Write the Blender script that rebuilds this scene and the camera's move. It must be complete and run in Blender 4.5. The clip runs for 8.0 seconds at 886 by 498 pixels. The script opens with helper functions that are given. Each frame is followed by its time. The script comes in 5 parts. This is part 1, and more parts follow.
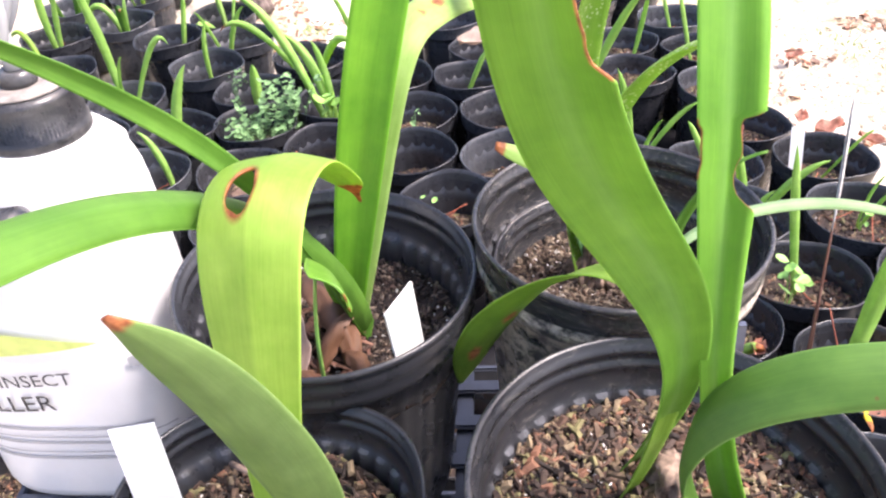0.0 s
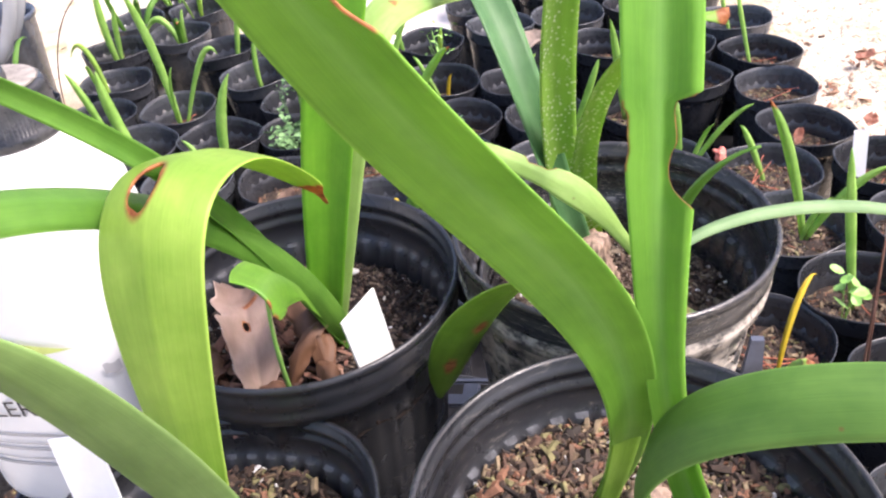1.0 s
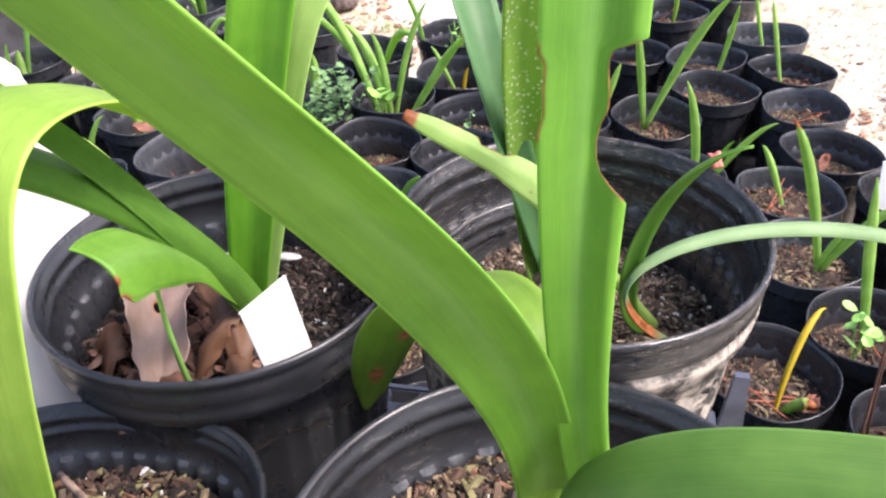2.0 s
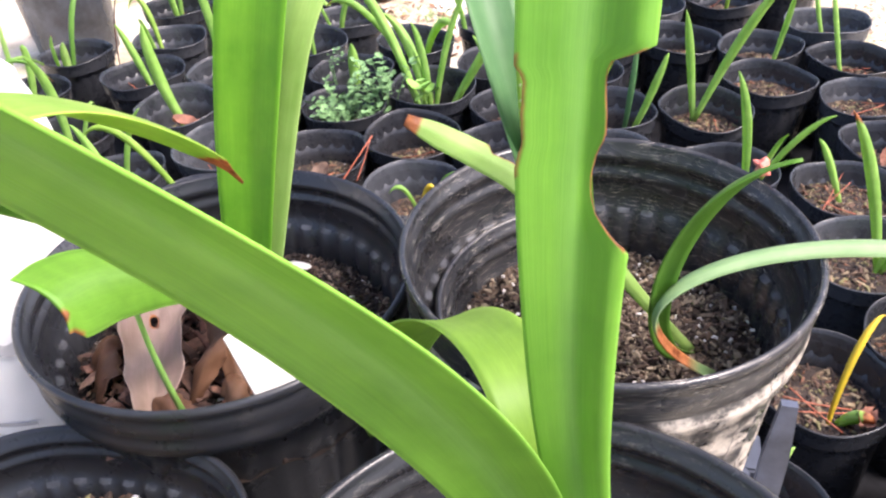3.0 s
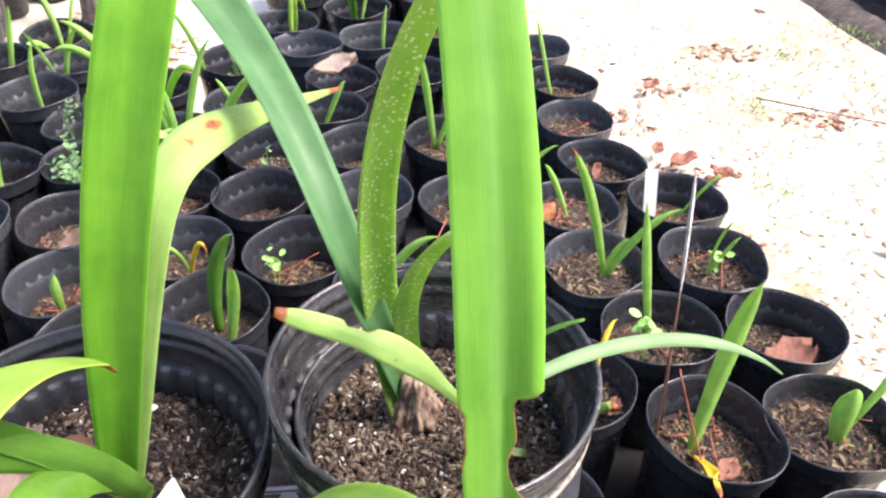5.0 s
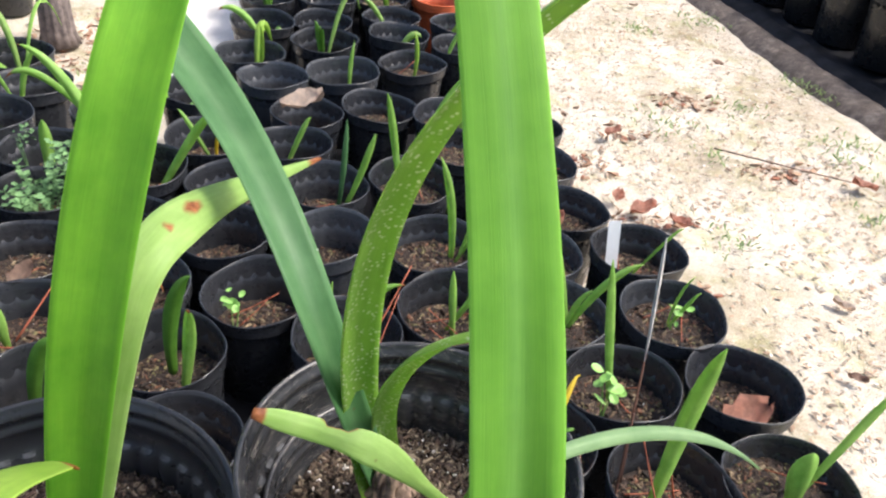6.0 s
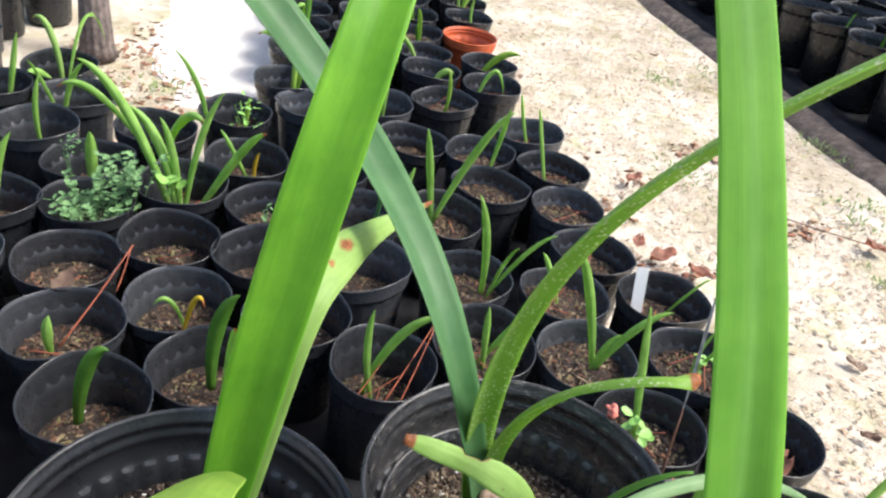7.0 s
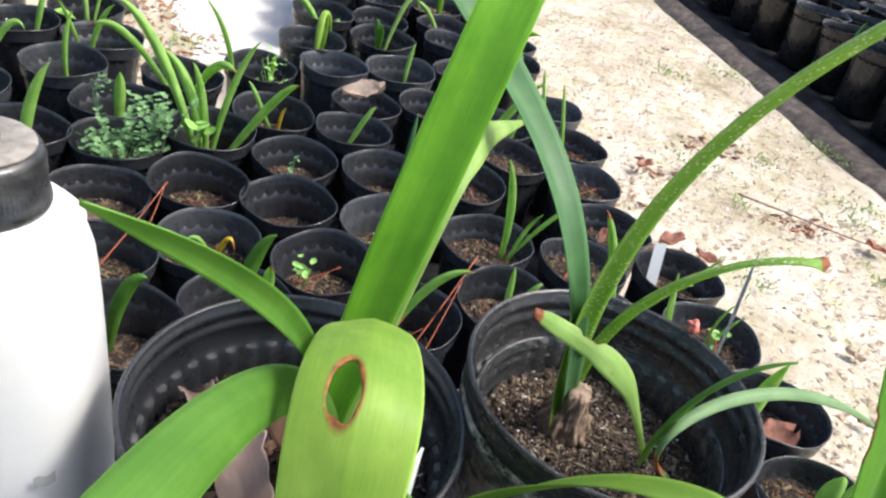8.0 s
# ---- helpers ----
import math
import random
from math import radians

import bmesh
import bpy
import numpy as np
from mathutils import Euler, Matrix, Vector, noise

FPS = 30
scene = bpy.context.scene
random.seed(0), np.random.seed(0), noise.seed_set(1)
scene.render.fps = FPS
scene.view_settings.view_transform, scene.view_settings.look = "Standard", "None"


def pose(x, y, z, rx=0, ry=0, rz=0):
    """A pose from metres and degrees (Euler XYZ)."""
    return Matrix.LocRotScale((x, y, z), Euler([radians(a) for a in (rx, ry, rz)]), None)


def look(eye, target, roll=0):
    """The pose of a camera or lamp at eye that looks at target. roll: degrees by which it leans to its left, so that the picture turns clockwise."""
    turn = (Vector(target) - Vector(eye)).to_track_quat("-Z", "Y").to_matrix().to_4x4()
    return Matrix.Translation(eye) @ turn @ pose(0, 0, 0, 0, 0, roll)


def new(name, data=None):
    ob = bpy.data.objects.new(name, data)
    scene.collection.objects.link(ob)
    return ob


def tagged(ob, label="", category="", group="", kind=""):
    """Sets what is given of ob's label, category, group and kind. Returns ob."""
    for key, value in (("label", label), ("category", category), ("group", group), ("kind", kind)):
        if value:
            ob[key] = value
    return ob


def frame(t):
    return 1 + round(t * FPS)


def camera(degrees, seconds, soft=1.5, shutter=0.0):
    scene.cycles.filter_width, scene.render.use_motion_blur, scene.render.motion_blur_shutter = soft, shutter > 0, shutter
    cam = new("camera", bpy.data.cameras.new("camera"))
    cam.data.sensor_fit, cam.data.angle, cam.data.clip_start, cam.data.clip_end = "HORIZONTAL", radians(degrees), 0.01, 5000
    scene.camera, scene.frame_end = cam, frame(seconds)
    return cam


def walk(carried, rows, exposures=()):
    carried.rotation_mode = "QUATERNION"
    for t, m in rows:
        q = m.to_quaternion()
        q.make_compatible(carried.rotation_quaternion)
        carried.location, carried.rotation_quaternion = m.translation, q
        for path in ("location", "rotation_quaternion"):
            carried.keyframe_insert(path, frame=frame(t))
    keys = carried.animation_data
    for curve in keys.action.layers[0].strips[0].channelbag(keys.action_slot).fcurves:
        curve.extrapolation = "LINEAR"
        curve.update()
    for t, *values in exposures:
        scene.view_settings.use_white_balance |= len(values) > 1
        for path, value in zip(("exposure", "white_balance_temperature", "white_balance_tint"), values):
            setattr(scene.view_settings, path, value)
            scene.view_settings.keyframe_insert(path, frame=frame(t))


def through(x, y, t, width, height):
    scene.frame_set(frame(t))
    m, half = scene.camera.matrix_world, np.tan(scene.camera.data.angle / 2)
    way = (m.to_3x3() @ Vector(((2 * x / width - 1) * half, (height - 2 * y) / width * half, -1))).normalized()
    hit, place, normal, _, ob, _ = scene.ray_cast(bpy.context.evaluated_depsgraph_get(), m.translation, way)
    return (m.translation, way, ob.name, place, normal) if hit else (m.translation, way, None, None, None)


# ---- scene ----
cam = camera(58.0, 8.0, 2.3)
PATH = [
    (0, (0.047, 0.022, 0.807), (-0.056, 1.622, -0.389), -3.1),
    (0.3, (0.059, 0.035, 0.812), (-0.107, 1.667, -0.332), -3.7),
    (0.5, (0.069, 0.035, 0.806), (-0.156, 1.684, -0.304), -6.2),
    (0.7, (0.075, 0.044, 0.8), (-0.16, 1.68, -0.326), -5.7),
    (1, (0.091, 0.044, 0.787), (-0.186, 1.647, -0.377), -6.4),
    (1.2, (0.096, 0.053, 0.78), (-0.171, 1.639, -0.409), -4.5),
    (1.5, (0.104, 0.058, 0.768), (-0.236, 1.667, -0.37), -4.1),
    (1.8, (0.113, 0.077, 0.757), (-0.239, 1.678, -0.389), -3.3),
    (2, (0.117, 0.089, 0.752), (-0.206, 1.685, -0.409), -2.1),
    (2.2, (0.122, 0.099, 0.75), (-0.233, 1.689, -0.41), -2.8),
    (3.3, (0.125, 0.13, 0.742), (-0.316, 1.679, -0.445), -4.1),
    (3.5, (0.122, 0.135, 0.746), (-0.282, 1.689, -0.446), -3.1),
    (3.7, (0.12, 0.123, 0.754), (-0.212, 1.698, -0.433), -0.9),
    (4, (0.119, 0.094, 0.778), (0.018, 1.695, -0.418), 7.1),
    (4.2, (0.115, 0.081, 0.788), (0.095, 1.694, -0.395), 7.3),
    (4.5, (0.096, 0.075, 0.818), (0.274, 1.65, -0.4), 6.7),
    (4.8, (0.087, 0.092, 0.823), (0.282, 1.662, -0.401), 3.2),
    (5, (0.089, 0.108, 0.83), (0.279, 1.699, -0.366), 2.2),
    (5.2, (0.086, 0.122, 0.834), (0.322, 1.712, -0.357), 3.4),
    (6.3, (0.069, 0.134, 0.852), (0.369, 1.769, -0.259), 6.8),
    (6.5, (0.059, 0.132, 0.856), (0.354, 1.779, -0.24), 7.1),
    (6.8, (0.032, 0.125, 0.863), (0.317, 1.781, -0.222), 8.1),
    (7, (0.011, 0.119, 0.863), (0.329, 1.775, -0.212), 10.4),
    (7.2, (-0.003, 0.117, 0.859), (0.324, 1.762, -0.231), 12.1),
    (7.5, (-0.029, 0.103, 0.851), (0.385, 1.721, -0.25), 15.1),
    (7.7, (-0.033, 0.101, 0.836), (0.358, 1.721, -0.27), 15.0),
    (8, (-0.051, 0.083, 0.823), (0.314, 1.722, -0.263), 15.2),
]
EXPOSURES = [(0.0, 1.74, 6500, 23), (0.5, 1.58, 6500, 23), (1.0, 1.45, 6480, 22), (2.2, 1.38, 6450, 21), (3.3, 1.68, 6450, 21), (4.0, 1.78, 6460, 21), (4.5, 1.84, 6500, 20), (5.2, 1.5, 6500, 18), (6.3, 0.95, 6380, 10), (8.0, 0.95, 6350, 9)]
walk(cam, [(t, look(eye, target, roll)) for t, eye, target, roll in PATH], EXPOSURES)

# ---- daylight: bright hazy sky, soft high sun from the right ----
world = bpy.data.worlds.new("sky")
scene.world = world
world.use_nodes = True
wn = world.node_tree
sky = wn.nodes.new("ShaderNodeTexSky")
sky.sky_type, sky.sun_disc = "NISHITA", False
sky.sun_elevation, sky.sun_rotation = radians(55), radians(80)
sky.air_density, sky.dust_density = 1.0, 4.0
wn.links.new(sky.outputs[0], wn.nodes["Background"].inputs[0])
wn.nodes["Background"].inputs[1].default_value = 0.15
sun_data = bpy.data.lights.new("sun", "SUN")
sun_data.energy, sun_data.angle, sun_data.color = 2.3, radians(16), (1.0, 0.95, 0.87)
sun = new("sun", sun_data)
sun.matrix_world = look((0.8 * 3, -0.15 * 3, 1.15 * 3), (0, 0, 0))


# ---- materials ----
def material(name):
    m = bpy.data.materials.new(name)
    m.use_nodes = True
    return m, m.node_tree, m.node_tree.nodes["Principled BSDF"]


def node(tree, kind, **values):
    n = tree.nodes.new(kind)
    for key, value in values.items():
        n.inputs[key.replace("_", " ")].default_value = value
    return n


def ramp(tree, source, stops):
    r = tree.nodes.new("ShaderNodeValToRGB")
    while len(r.color_ramp.elements) < len(stops):
        r.color_ramp.elements.new(0.5)
    for e, (p, c) in zip(r.color_ramp.elements, stops):
        e.position, e.color = p, (*c, 1)
    tree.links.new(source, r.inputs[0])
    return r.outputs[0]


def blend(tree, factor, a, b, mode="MIX"):
    n = tree.nodes.new("ShaderNodeMix")
    n.data_type, n.blend_type = "RGBA", mode
    for socket, value in ((n.inputs[0], factor), (n.inputs[6], a), (n.inputs[7], b)):
        if hasattr(value, "is_linked"):
            tree.links.new(value, socket)
        elif isinstance(value, (int, float)):
            socket.default_value = value
        else:
            socket.default_value = (*value, 1)
    return n.outputs[2]


def place(tree, kind="Object"):
    return tree.nodes.new("ShaderNodeTexCoord").outputs[kind]


def noise_tex(tree, coords, scale, detail=5.0, rough=0.6):
    n = node(tree, "ShaderNodeTexNoise", Scale=scale, Detail=detail, Roughness=rough)
    tree.links.new(coords, n.inputs["Vector"])
    return n.outputs[0]


def bump(tree, p, height, strength, distance):
    b = node(tree, "ShaderNodeBump", Strength=strength, Distance=distance)
    tree.links.new(height, b.inputs["Height"])
    tree.links.new(b.outputs[0], p.inputs["Normal"])


def leaf_material(name, dark, light, through=0.35, specks=0.0, bloom=0.0):
    """Strap leaf: stripes along the blade, a paler midrib, brown where the 'dry' attribute says so."""
    m, t, p = material(name)
    uv = t.nodes.new("ShaderNodeUVMap").outputs[0]
    sep = t.nodes.new("ShaderNodeSeparateXYZ")
    t.links.new(uv, sep.inputs[0])
    stretch = t.nodes.new("ShaderNodeMapping")
    stretch.inputs["Scale"].default_value = (3, 26, 1)
    t.links.new(uv, stretch.inputs[0])
    veins = noise_tex(t, stretch.outputs[0], 2.0, 3.0)
    patches = noise_tex(t, place(t), 38.0, 4.0)
    both = t.nodes.new("ShaderNodeMath")
    both.operation = "MULTIPLY_ADD"
    both.inputs[1].default_value = 0.24
    t.links.new(veins, both.inputs[0])
    scaled = t.nodes.new("ShaderNodeMath")
    scaled.operation = "MULTIPLY"
    scaled.inputs[1].default_value = 0.76
    t.links.new(patches, scaled.inputs[0])
    t.links.new(scaled.outputs[0], both.inputs[2])
    green = ramp(t, both.outputs[0], [(0.3, dark), (0.72, light)])
    edge = ramp(t, sep.outputs[1], [(0.0, (1, 1, 1)), (0.03, (0, 0, 0)), (0.97, (0, 0, 0)), (1.0, (1, 1, 1))])
    green = blend(t, edge, green, tuple(min(1, c * 1.2 + 0.015) for c in light))
    if bloom:
        mid = ramp(t, sep.outputs[1], [(0.3, (0, 0, 0)), (0.5, (bloom, bloom, bloom)), (0.7, (0, 0, 0))])
        green = blend(t, mid, green, (0.35, 0.5, 0.3))
    if specks:
        v = node(t, "ShaderNodeTexVoronoi", Scale=450.0)
        t.links.new(place(t), v.inputs["Vector"])
        dots = ramp(t, v.outputs["Distance"], [(0.24, (1, 1, 1)), (0.34, (0, 0, 0))])
        where = ramp(t, noise_tex(t, place(t), 90.0), [(0.4, (0, 0, 0)), (0.52, (specks, specks, specks))])
        green = blend(t, blend(t, 1.0, dots, where, "MULTIPLY"), green, (0.62, 0.66, 0.5))
    pits = node(t, "ShaderNodeTexVoronoi", Scale=75.0)
    t.links.new(place(t), pits.inputs["Vector"])
    pit = ramp(t, pits.outputs["Distance"], [(0.035, (1, 1, 1)), (0.075, (0, 0, 0))])
    rare = ramp(t, noise_tex(t, place(t), 24.0, 2.0), [(0.55, (0, 0, 0)), (0.62, (0.8, 0.8, 0.8))])
    green = blend(t, blend(t, 1.0, pit, rare, "MULTIPLY"), green, (0.16, 0.07, 0.025))
    streak = t.nodes.new("ShaderNodeMapping")
    streak.inputs["Scale"].default_value = (5, 4, 1)
    t.links.new(uv, streak.inputs[0])
    tone = ramp(t, noise_tex(t, streak.outputs[0], 1.6, 4.0, 0.65), [(0.32, (0.78, 0.82, 0.74)), (0.68, (1.18, 1.15, 1.18))])
    green = blend(t, 0.5, green, tone, "MULTIPLY")
    dry = t.nodes.new("ShaderNodeAttribute")
    dry.attribute_name = "dry"
    tan = ramp(t, noise_tex(t, place(t), 240.0), [(0.3, (0.14, 0.035, 0.012)), (0.65, (0.5, 0.2, 0.08))])
    sharp = ramp(t, dry.outputs["Fac"], [(0.15, (0, 0, 0)), (0.6, (1, 1, 1))])
    colour = blend(t, sharp, green, tan)
    t.links.new(colour, p.inputs["Base Color"])
    p.inputs["Roughness"].default_value = 0.46
    p.inputs["Specular IOR Level"].default_value = 0.32
    bump(t, p, veins, 0.16, 0.0008)
    trans = t.nodes.new("ShaderNodeBsdfTranslucent")
    t.links.new(blend(t, 1.0, colour, (1.35, 1.3, 0.6), "MULTIPLY"), trans.inputs[0])
    mix = t.nodes.new("ShaderNodeMixShader")
    mix.inputs[0].default_value = through
    t.links.new(p.outputs[0], mix.inputs[1])
    t.links.new(trans.outputs[0], mix.inputs[2])
    t.links.new(mix.outputs[0], t.nodes["Material Output"].inputs[0])
    return m


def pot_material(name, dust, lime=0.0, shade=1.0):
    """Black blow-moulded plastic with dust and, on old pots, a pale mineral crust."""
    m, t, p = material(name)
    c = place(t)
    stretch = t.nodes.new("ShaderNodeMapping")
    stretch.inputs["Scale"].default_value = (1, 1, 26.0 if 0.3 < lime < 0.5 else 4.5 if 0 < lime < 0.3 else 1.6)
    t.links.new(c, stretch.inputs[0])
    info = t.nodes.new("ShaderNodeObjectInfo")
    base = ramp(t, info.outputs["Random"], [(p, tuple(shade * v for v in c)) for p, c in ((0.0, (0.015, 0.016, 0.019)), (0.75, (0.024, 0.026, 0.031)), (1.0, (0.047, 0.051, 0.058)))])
    film = ramp(t, noise_tex(t, stretch.outputs[0], 34.0, 7.0, 0.7), [(0.42, (0, 0, 0)), (0.75, (dust, dust, dust))])
    base = blend(t, film, base, (0.15, 0.145, 0.14))
    if lime:
        crust = ramp(t, noise_tex(t, stretch.outputs[0], 120.0 if lime < 0.5 else 60.0, 8.0, 0.75), [(0.62 - 0.22 * lime if lime > 0.5 else 0.57, (0, 0, 0)), (0.7 - 0.16 * lime if lime > 0.5 else 0.64, (1.6 * lime if lime < 0.5 else lime,) * 3)])
        base = blend(t, crust, base, (0.62, 0.56, 0.48))
    flat = t.nodes.new("ShaderNodeMapping")
    flat.inputs["Scale"].default_value = (1, 1, 7)
    t.links.new(c, flat.inputs[0])
    rub = ramp(t, noise_tex(t, flat.outputs[0], 70.0, 9.0, 0.8), [(0.58, (0, 0, 0)), (0.74, (0.26, 0.26, 0.26))])
    base = blend(t, rub, base, (0.13, 0.135, 0.148))
    t.links.new(base, p.inputs["Base Color"])
    p.inputs["Specular IOR Level"].default_value = 0.5
    t.links.new(ramp(t, noise_tex(t, c, 60.0), [(0.3, (0.2, 0.2, 0.2)), (0.7, (0.4, 0.4, 0.4))]), p.inputs["Roughness"])
    bump(t, p, noise_tex(t, c, 420.0, 4.0), 0.15, 0.0006)
    return m


def grain_material(name, stops, scale, rough=0.9, fine=900.0, height=0.002):
    """Granular matter: colour by coarse and fine grain, relief by the fine one."""
    m, t, p = material(name)
    c = place(t)
    coarse, small = noise_tex(t, c, scale, 6.0, 0.7), noise_tex(t, c, fine, 3.0, 0.7)
    a = ramp(t, coarse, stops)
    t.links.new(blend(t, 0.7, a, ramp(t, small, [(0.3, (0.45, 0.45, 0.45)), (0.7, (1.5, 1.5, 1.5))]), "MULTIPLY"), p.inputs["Base Color"])
    p.inputs["Roughness"].default_value = rough
    bump(t, p, small, 0.6, height)
    return m


def bits_material(name, colours, rough=0.85):
    """Loose pieces, each island of its own colour."""
    m, t, p = material(name)
    geo = t.nodes.new("ShaderNodeNewGeometry")
    r = ramp(t, geo.outputs["Random Per Island"], [(i / len(colours), c) for i, c in enumerate(colours)])
    r.node.color_ramp.interpolation = "CONSTANT"
    n = ramp(t, noise_tex(t, place(t), 350.0), [(0.3, (0.6, 0.6, 0.6)), (0.7, (1.2, 1.2, 1.2))])
    t.links.new(blend(t, 1.0, r, n, "MULTIPLY"), p.inputs["Base Color"])
    p.inputs["Roughness"].default_value = rough
    return m


def plain_material(name, colour, rough, spot=(0.8, 1.15), scale=60.0, relief=0.0005):
    m, t, p = material(name)
    c = place(t)
    n = noise_tex(t, c, scale, 6.0)
    shade = ramp(t, n, [(0.3, (spot[0],) * 3), (0.7, (spot[1],) * 3)])
    t.links.new(blend(t, 1.0, colour, shade, "MULTIPLY"), p.inputs["Base Color"])
    p.inputs["Roughness"].default_value = rough
    bump(t, p, n, 0.3, relief)
    return m


LEAF = leaf_material("leaf_bright", (0.095, 0.25, 0.022), (0.18, 0.39, 0.045), 0.31, 0, 0.12)
LEAF_UPRIGHT = leaf_material("leaf_upright", (0.095, 0.27, 0.02), (0.18, 0.41, 0.045), 0.34, 0, 0.1)
LEAF_YELLOW = leaf_material("leaf_yellowing", (0.2, 0.37, 0.045), (0.39, 0.56, 0.11), 0.45)
LEAF_DEEP = leaf_material("leaf_deep", (0.07, 0.19, 0.022), (0.14, 0.31, 0.045), 0.36)
LEAF_RICH = leaf_material("leaf_rich", (0.11, 0.32, 0.02), (0.23, 0.5, 0.045), 0.4)
LEAF_MID = leaf_material("leaf_mid", (0.11, 0.23, 0.022), (0.21, 0.37, 0.05), 0.34)
LEAF_GREYISH = leaf_material("leaf_greyish", (0.15, 0.27, 0.11), (0.27, 0.41, 0.2), 0.3)
# Darker, less translucent green for the broad leaf over the rim.
LEAF_DARK = leaf_material("leaf_dark", (0.055, 0.14, 0.02), (0.12, 0.25, 0.045), 0.25)
LEAF_OLIVE = leaf_material("leaf_olive", (0.1, 0.19, 0.045), (0.2, 0.32, 0.1), 0.35)
LEAF_BLUE = leaf_material("leaf_blue_green", (0.05, 0.145, 0.05), (0.11, 0.245, 0.095), 0.3, 0, 0.07)
LEAF_SPECK = leaf_material("leaf_speckled", (0.18, 0.35, 0.05), (0.3, 0.5, 0.09), 0.4, 0.85)
LEAF_SMALL = leaf_material("leaf_seedling", (0.21, 0.42, 0.07), (0.42, 0.64, 0.18), 0.42)
LEAF_DEAD = leaf_material("leaf_dead_yellow", (0.5, 0.36, 0.02), (0.66, 0.5, 0.04), 0.3)
LEAF_PALE = leaf_material("leaf_pale", (0.24, 0.41, 0.09), (0.41, 0.58, 0.2), 0.42)
POT = pot_material("pot_black", 0.07)
# Same black plastic for the far pots, base colour scaled to 0.3.
POT_FAR = pot_material("pot_far_black", 0.01, 0.0, 0.3)
POT_OLD = pot_material("pot_limed", 0.1, 0.42)
POT_CRUST = pot_material("pot_crusted", 0.7, 0.85)
POT_DUSTY = pot_material("pot_dusty", 0.12, 0.07)
SOIL = grain_material("potting_soil", [(0.3, (0.01, 0.007, 0.005)), (0.55, (0.03, 0.019, 0.014)), (0.75, (0.08, 0.05, 0.036))], 160.0)
CHIPS = bits_material("bark_chip_mix", [(0.045, 0.028, 0.019), (0.11, 0.07, 0.045), (0.018, 0.012, 0.009), (0.145, 0.1, 0.06), (0.07, 0.043, 0.03), (0.25, 0.19, 0.115), (0.03, 0.022, 0.017), (0.11, 0.062, 0.042), (0.06, 0.04, 0.03), (0.2, 0.095, 0.055), (0.2, 0.18, 0.08)])
CHIPS_DARK = bits_material("damp_soil_bits", [(0.022, 0.014, 0.011), (0.042, 0.025, 0.018), (0.012, 0.008, 0.007), (0.075, 0.046, 0.034), (0.018, 0.011, 0.009), (0.16, 0.12, 0.09)])
CHIPS_GREY = bits_material("old_soil_bits", [(0.075, 0.052, 0.036), (0.13, 0.098, 0.068), (0.036, 0.024, 0.018), (0.25, 0.2, 0.14), (0.095, 0.06, 0.04), (0.05, 0.032, 0.024)])
PERLITE = bits_material("perlite", [(0.75, 0.73, 0.7), (0.6, 0.57, 0.52), (0.82, 0.8, 0.78)])
SAND = grain_material("sand", [(0.25, (0.41, 0.355, 0.275)), (0.5, (0.59, 0.535, 0.45)), (0.75, (0.7, 0.655, 0.58))], 26.0, 0.95, 420.0, 0.004)
sand_tree = SAND.node_tree
sand_shader = sand_tree.nodes["Principled BSDF"]
grain = sand_shader.inputs["Base Color"].links[0].from_socket
stain = ramp(sand_tree, noise_tex(sand_tree, place(sand_tree), 3.2, 6.0, 0.65), [(0.38, (0.72, 0.68, 0.58)), (0.55, (1.0, 0.98, 0.95)), (0.7, (1.1, 1.1, 1.1))])
moss = ramp(sand_tree, noise_tex(sand_tree, place(sand_tree), 9.0, 8.0, 0.75), [(0.5, (1, 1, 1)), (0.66, (0.74, 0.78, 0.55))])
stained = blend(sand_tree, 1.0, grain, stain, "MULTIPLY")
sand_tree.links.new(blend(sand_tree, 1.0, stained, moss, "MULTIPLY"), sand_shader.inputs["Base Color"])
PALE_SAND = grain_material("pale_sand", [(0.3, (0.6, 0.565, 0.51)), (0.7, (0.76, 0.73, 0.69))], 14.0, 0.95, 500.0, 0.002)
LITTER = bits_material("leaf_litter", [(0.3, 0.17, 0.1), (0.42, 0.27, 0.17), (0.2, 0.1, 0.06), (0.5, 0.36, 0.25), (0.34, 0.14, 0.08), (0.24, 0.15, 0.1)])
NEEDLE = plain_material("pine_needle", (0.36, 0.1, 0.05), 0.6)
WHITE = plain_material("white_plastic", (0.8, 0.8, 0.79), 0.32, (0.93, 1.03), 25.0, 0.0002)
TAG = plain_material("tag_plastic", (0.82, 0.82, 0.8), 0.4, (0.95, 1.03), 80.0, 0.0001)
CAP = pot_material("cap_black", 0.8)
CAP_DUST = plain_material("cap_dust", (0.28, 0.255, 0.23), 0.9, (0.5, 1.2), 130.0, 0.001)
INK = plain_material("ink", (0.03, 0.03, 0.035), 0.5)
INK_GREY = plain_material("ink_grey", (0.42, 0.42, 0.43), 0.5)
CRATE = plain_material("crate_plastic", (0.045, 0.052, 0.07), 0.4, (0.6, 1.3), 40.0)
POST_BLUE = plain_material("post_plastic", (0.075, 0.09, 0.13), 0.45, (0.5, 1.3), 60.0)
CLOTH = plain_material("ground_cloth", (0.006, 0.006, 0.007), 0.85, (0.4, 4.0), 14.0, 0.006)
CLOTH.node_tree.nodes["Principled BSDF"].inputs["Specular IOR Level"].default_value = 0.15
EARTH = grain_material("dark_earth", [(0.3, (0.05, 0.038, 0.03)), (0.52, (0.13, 0.1, 0.08)), (0.72, (0.27, 0.22, 0.18))], 30.0)
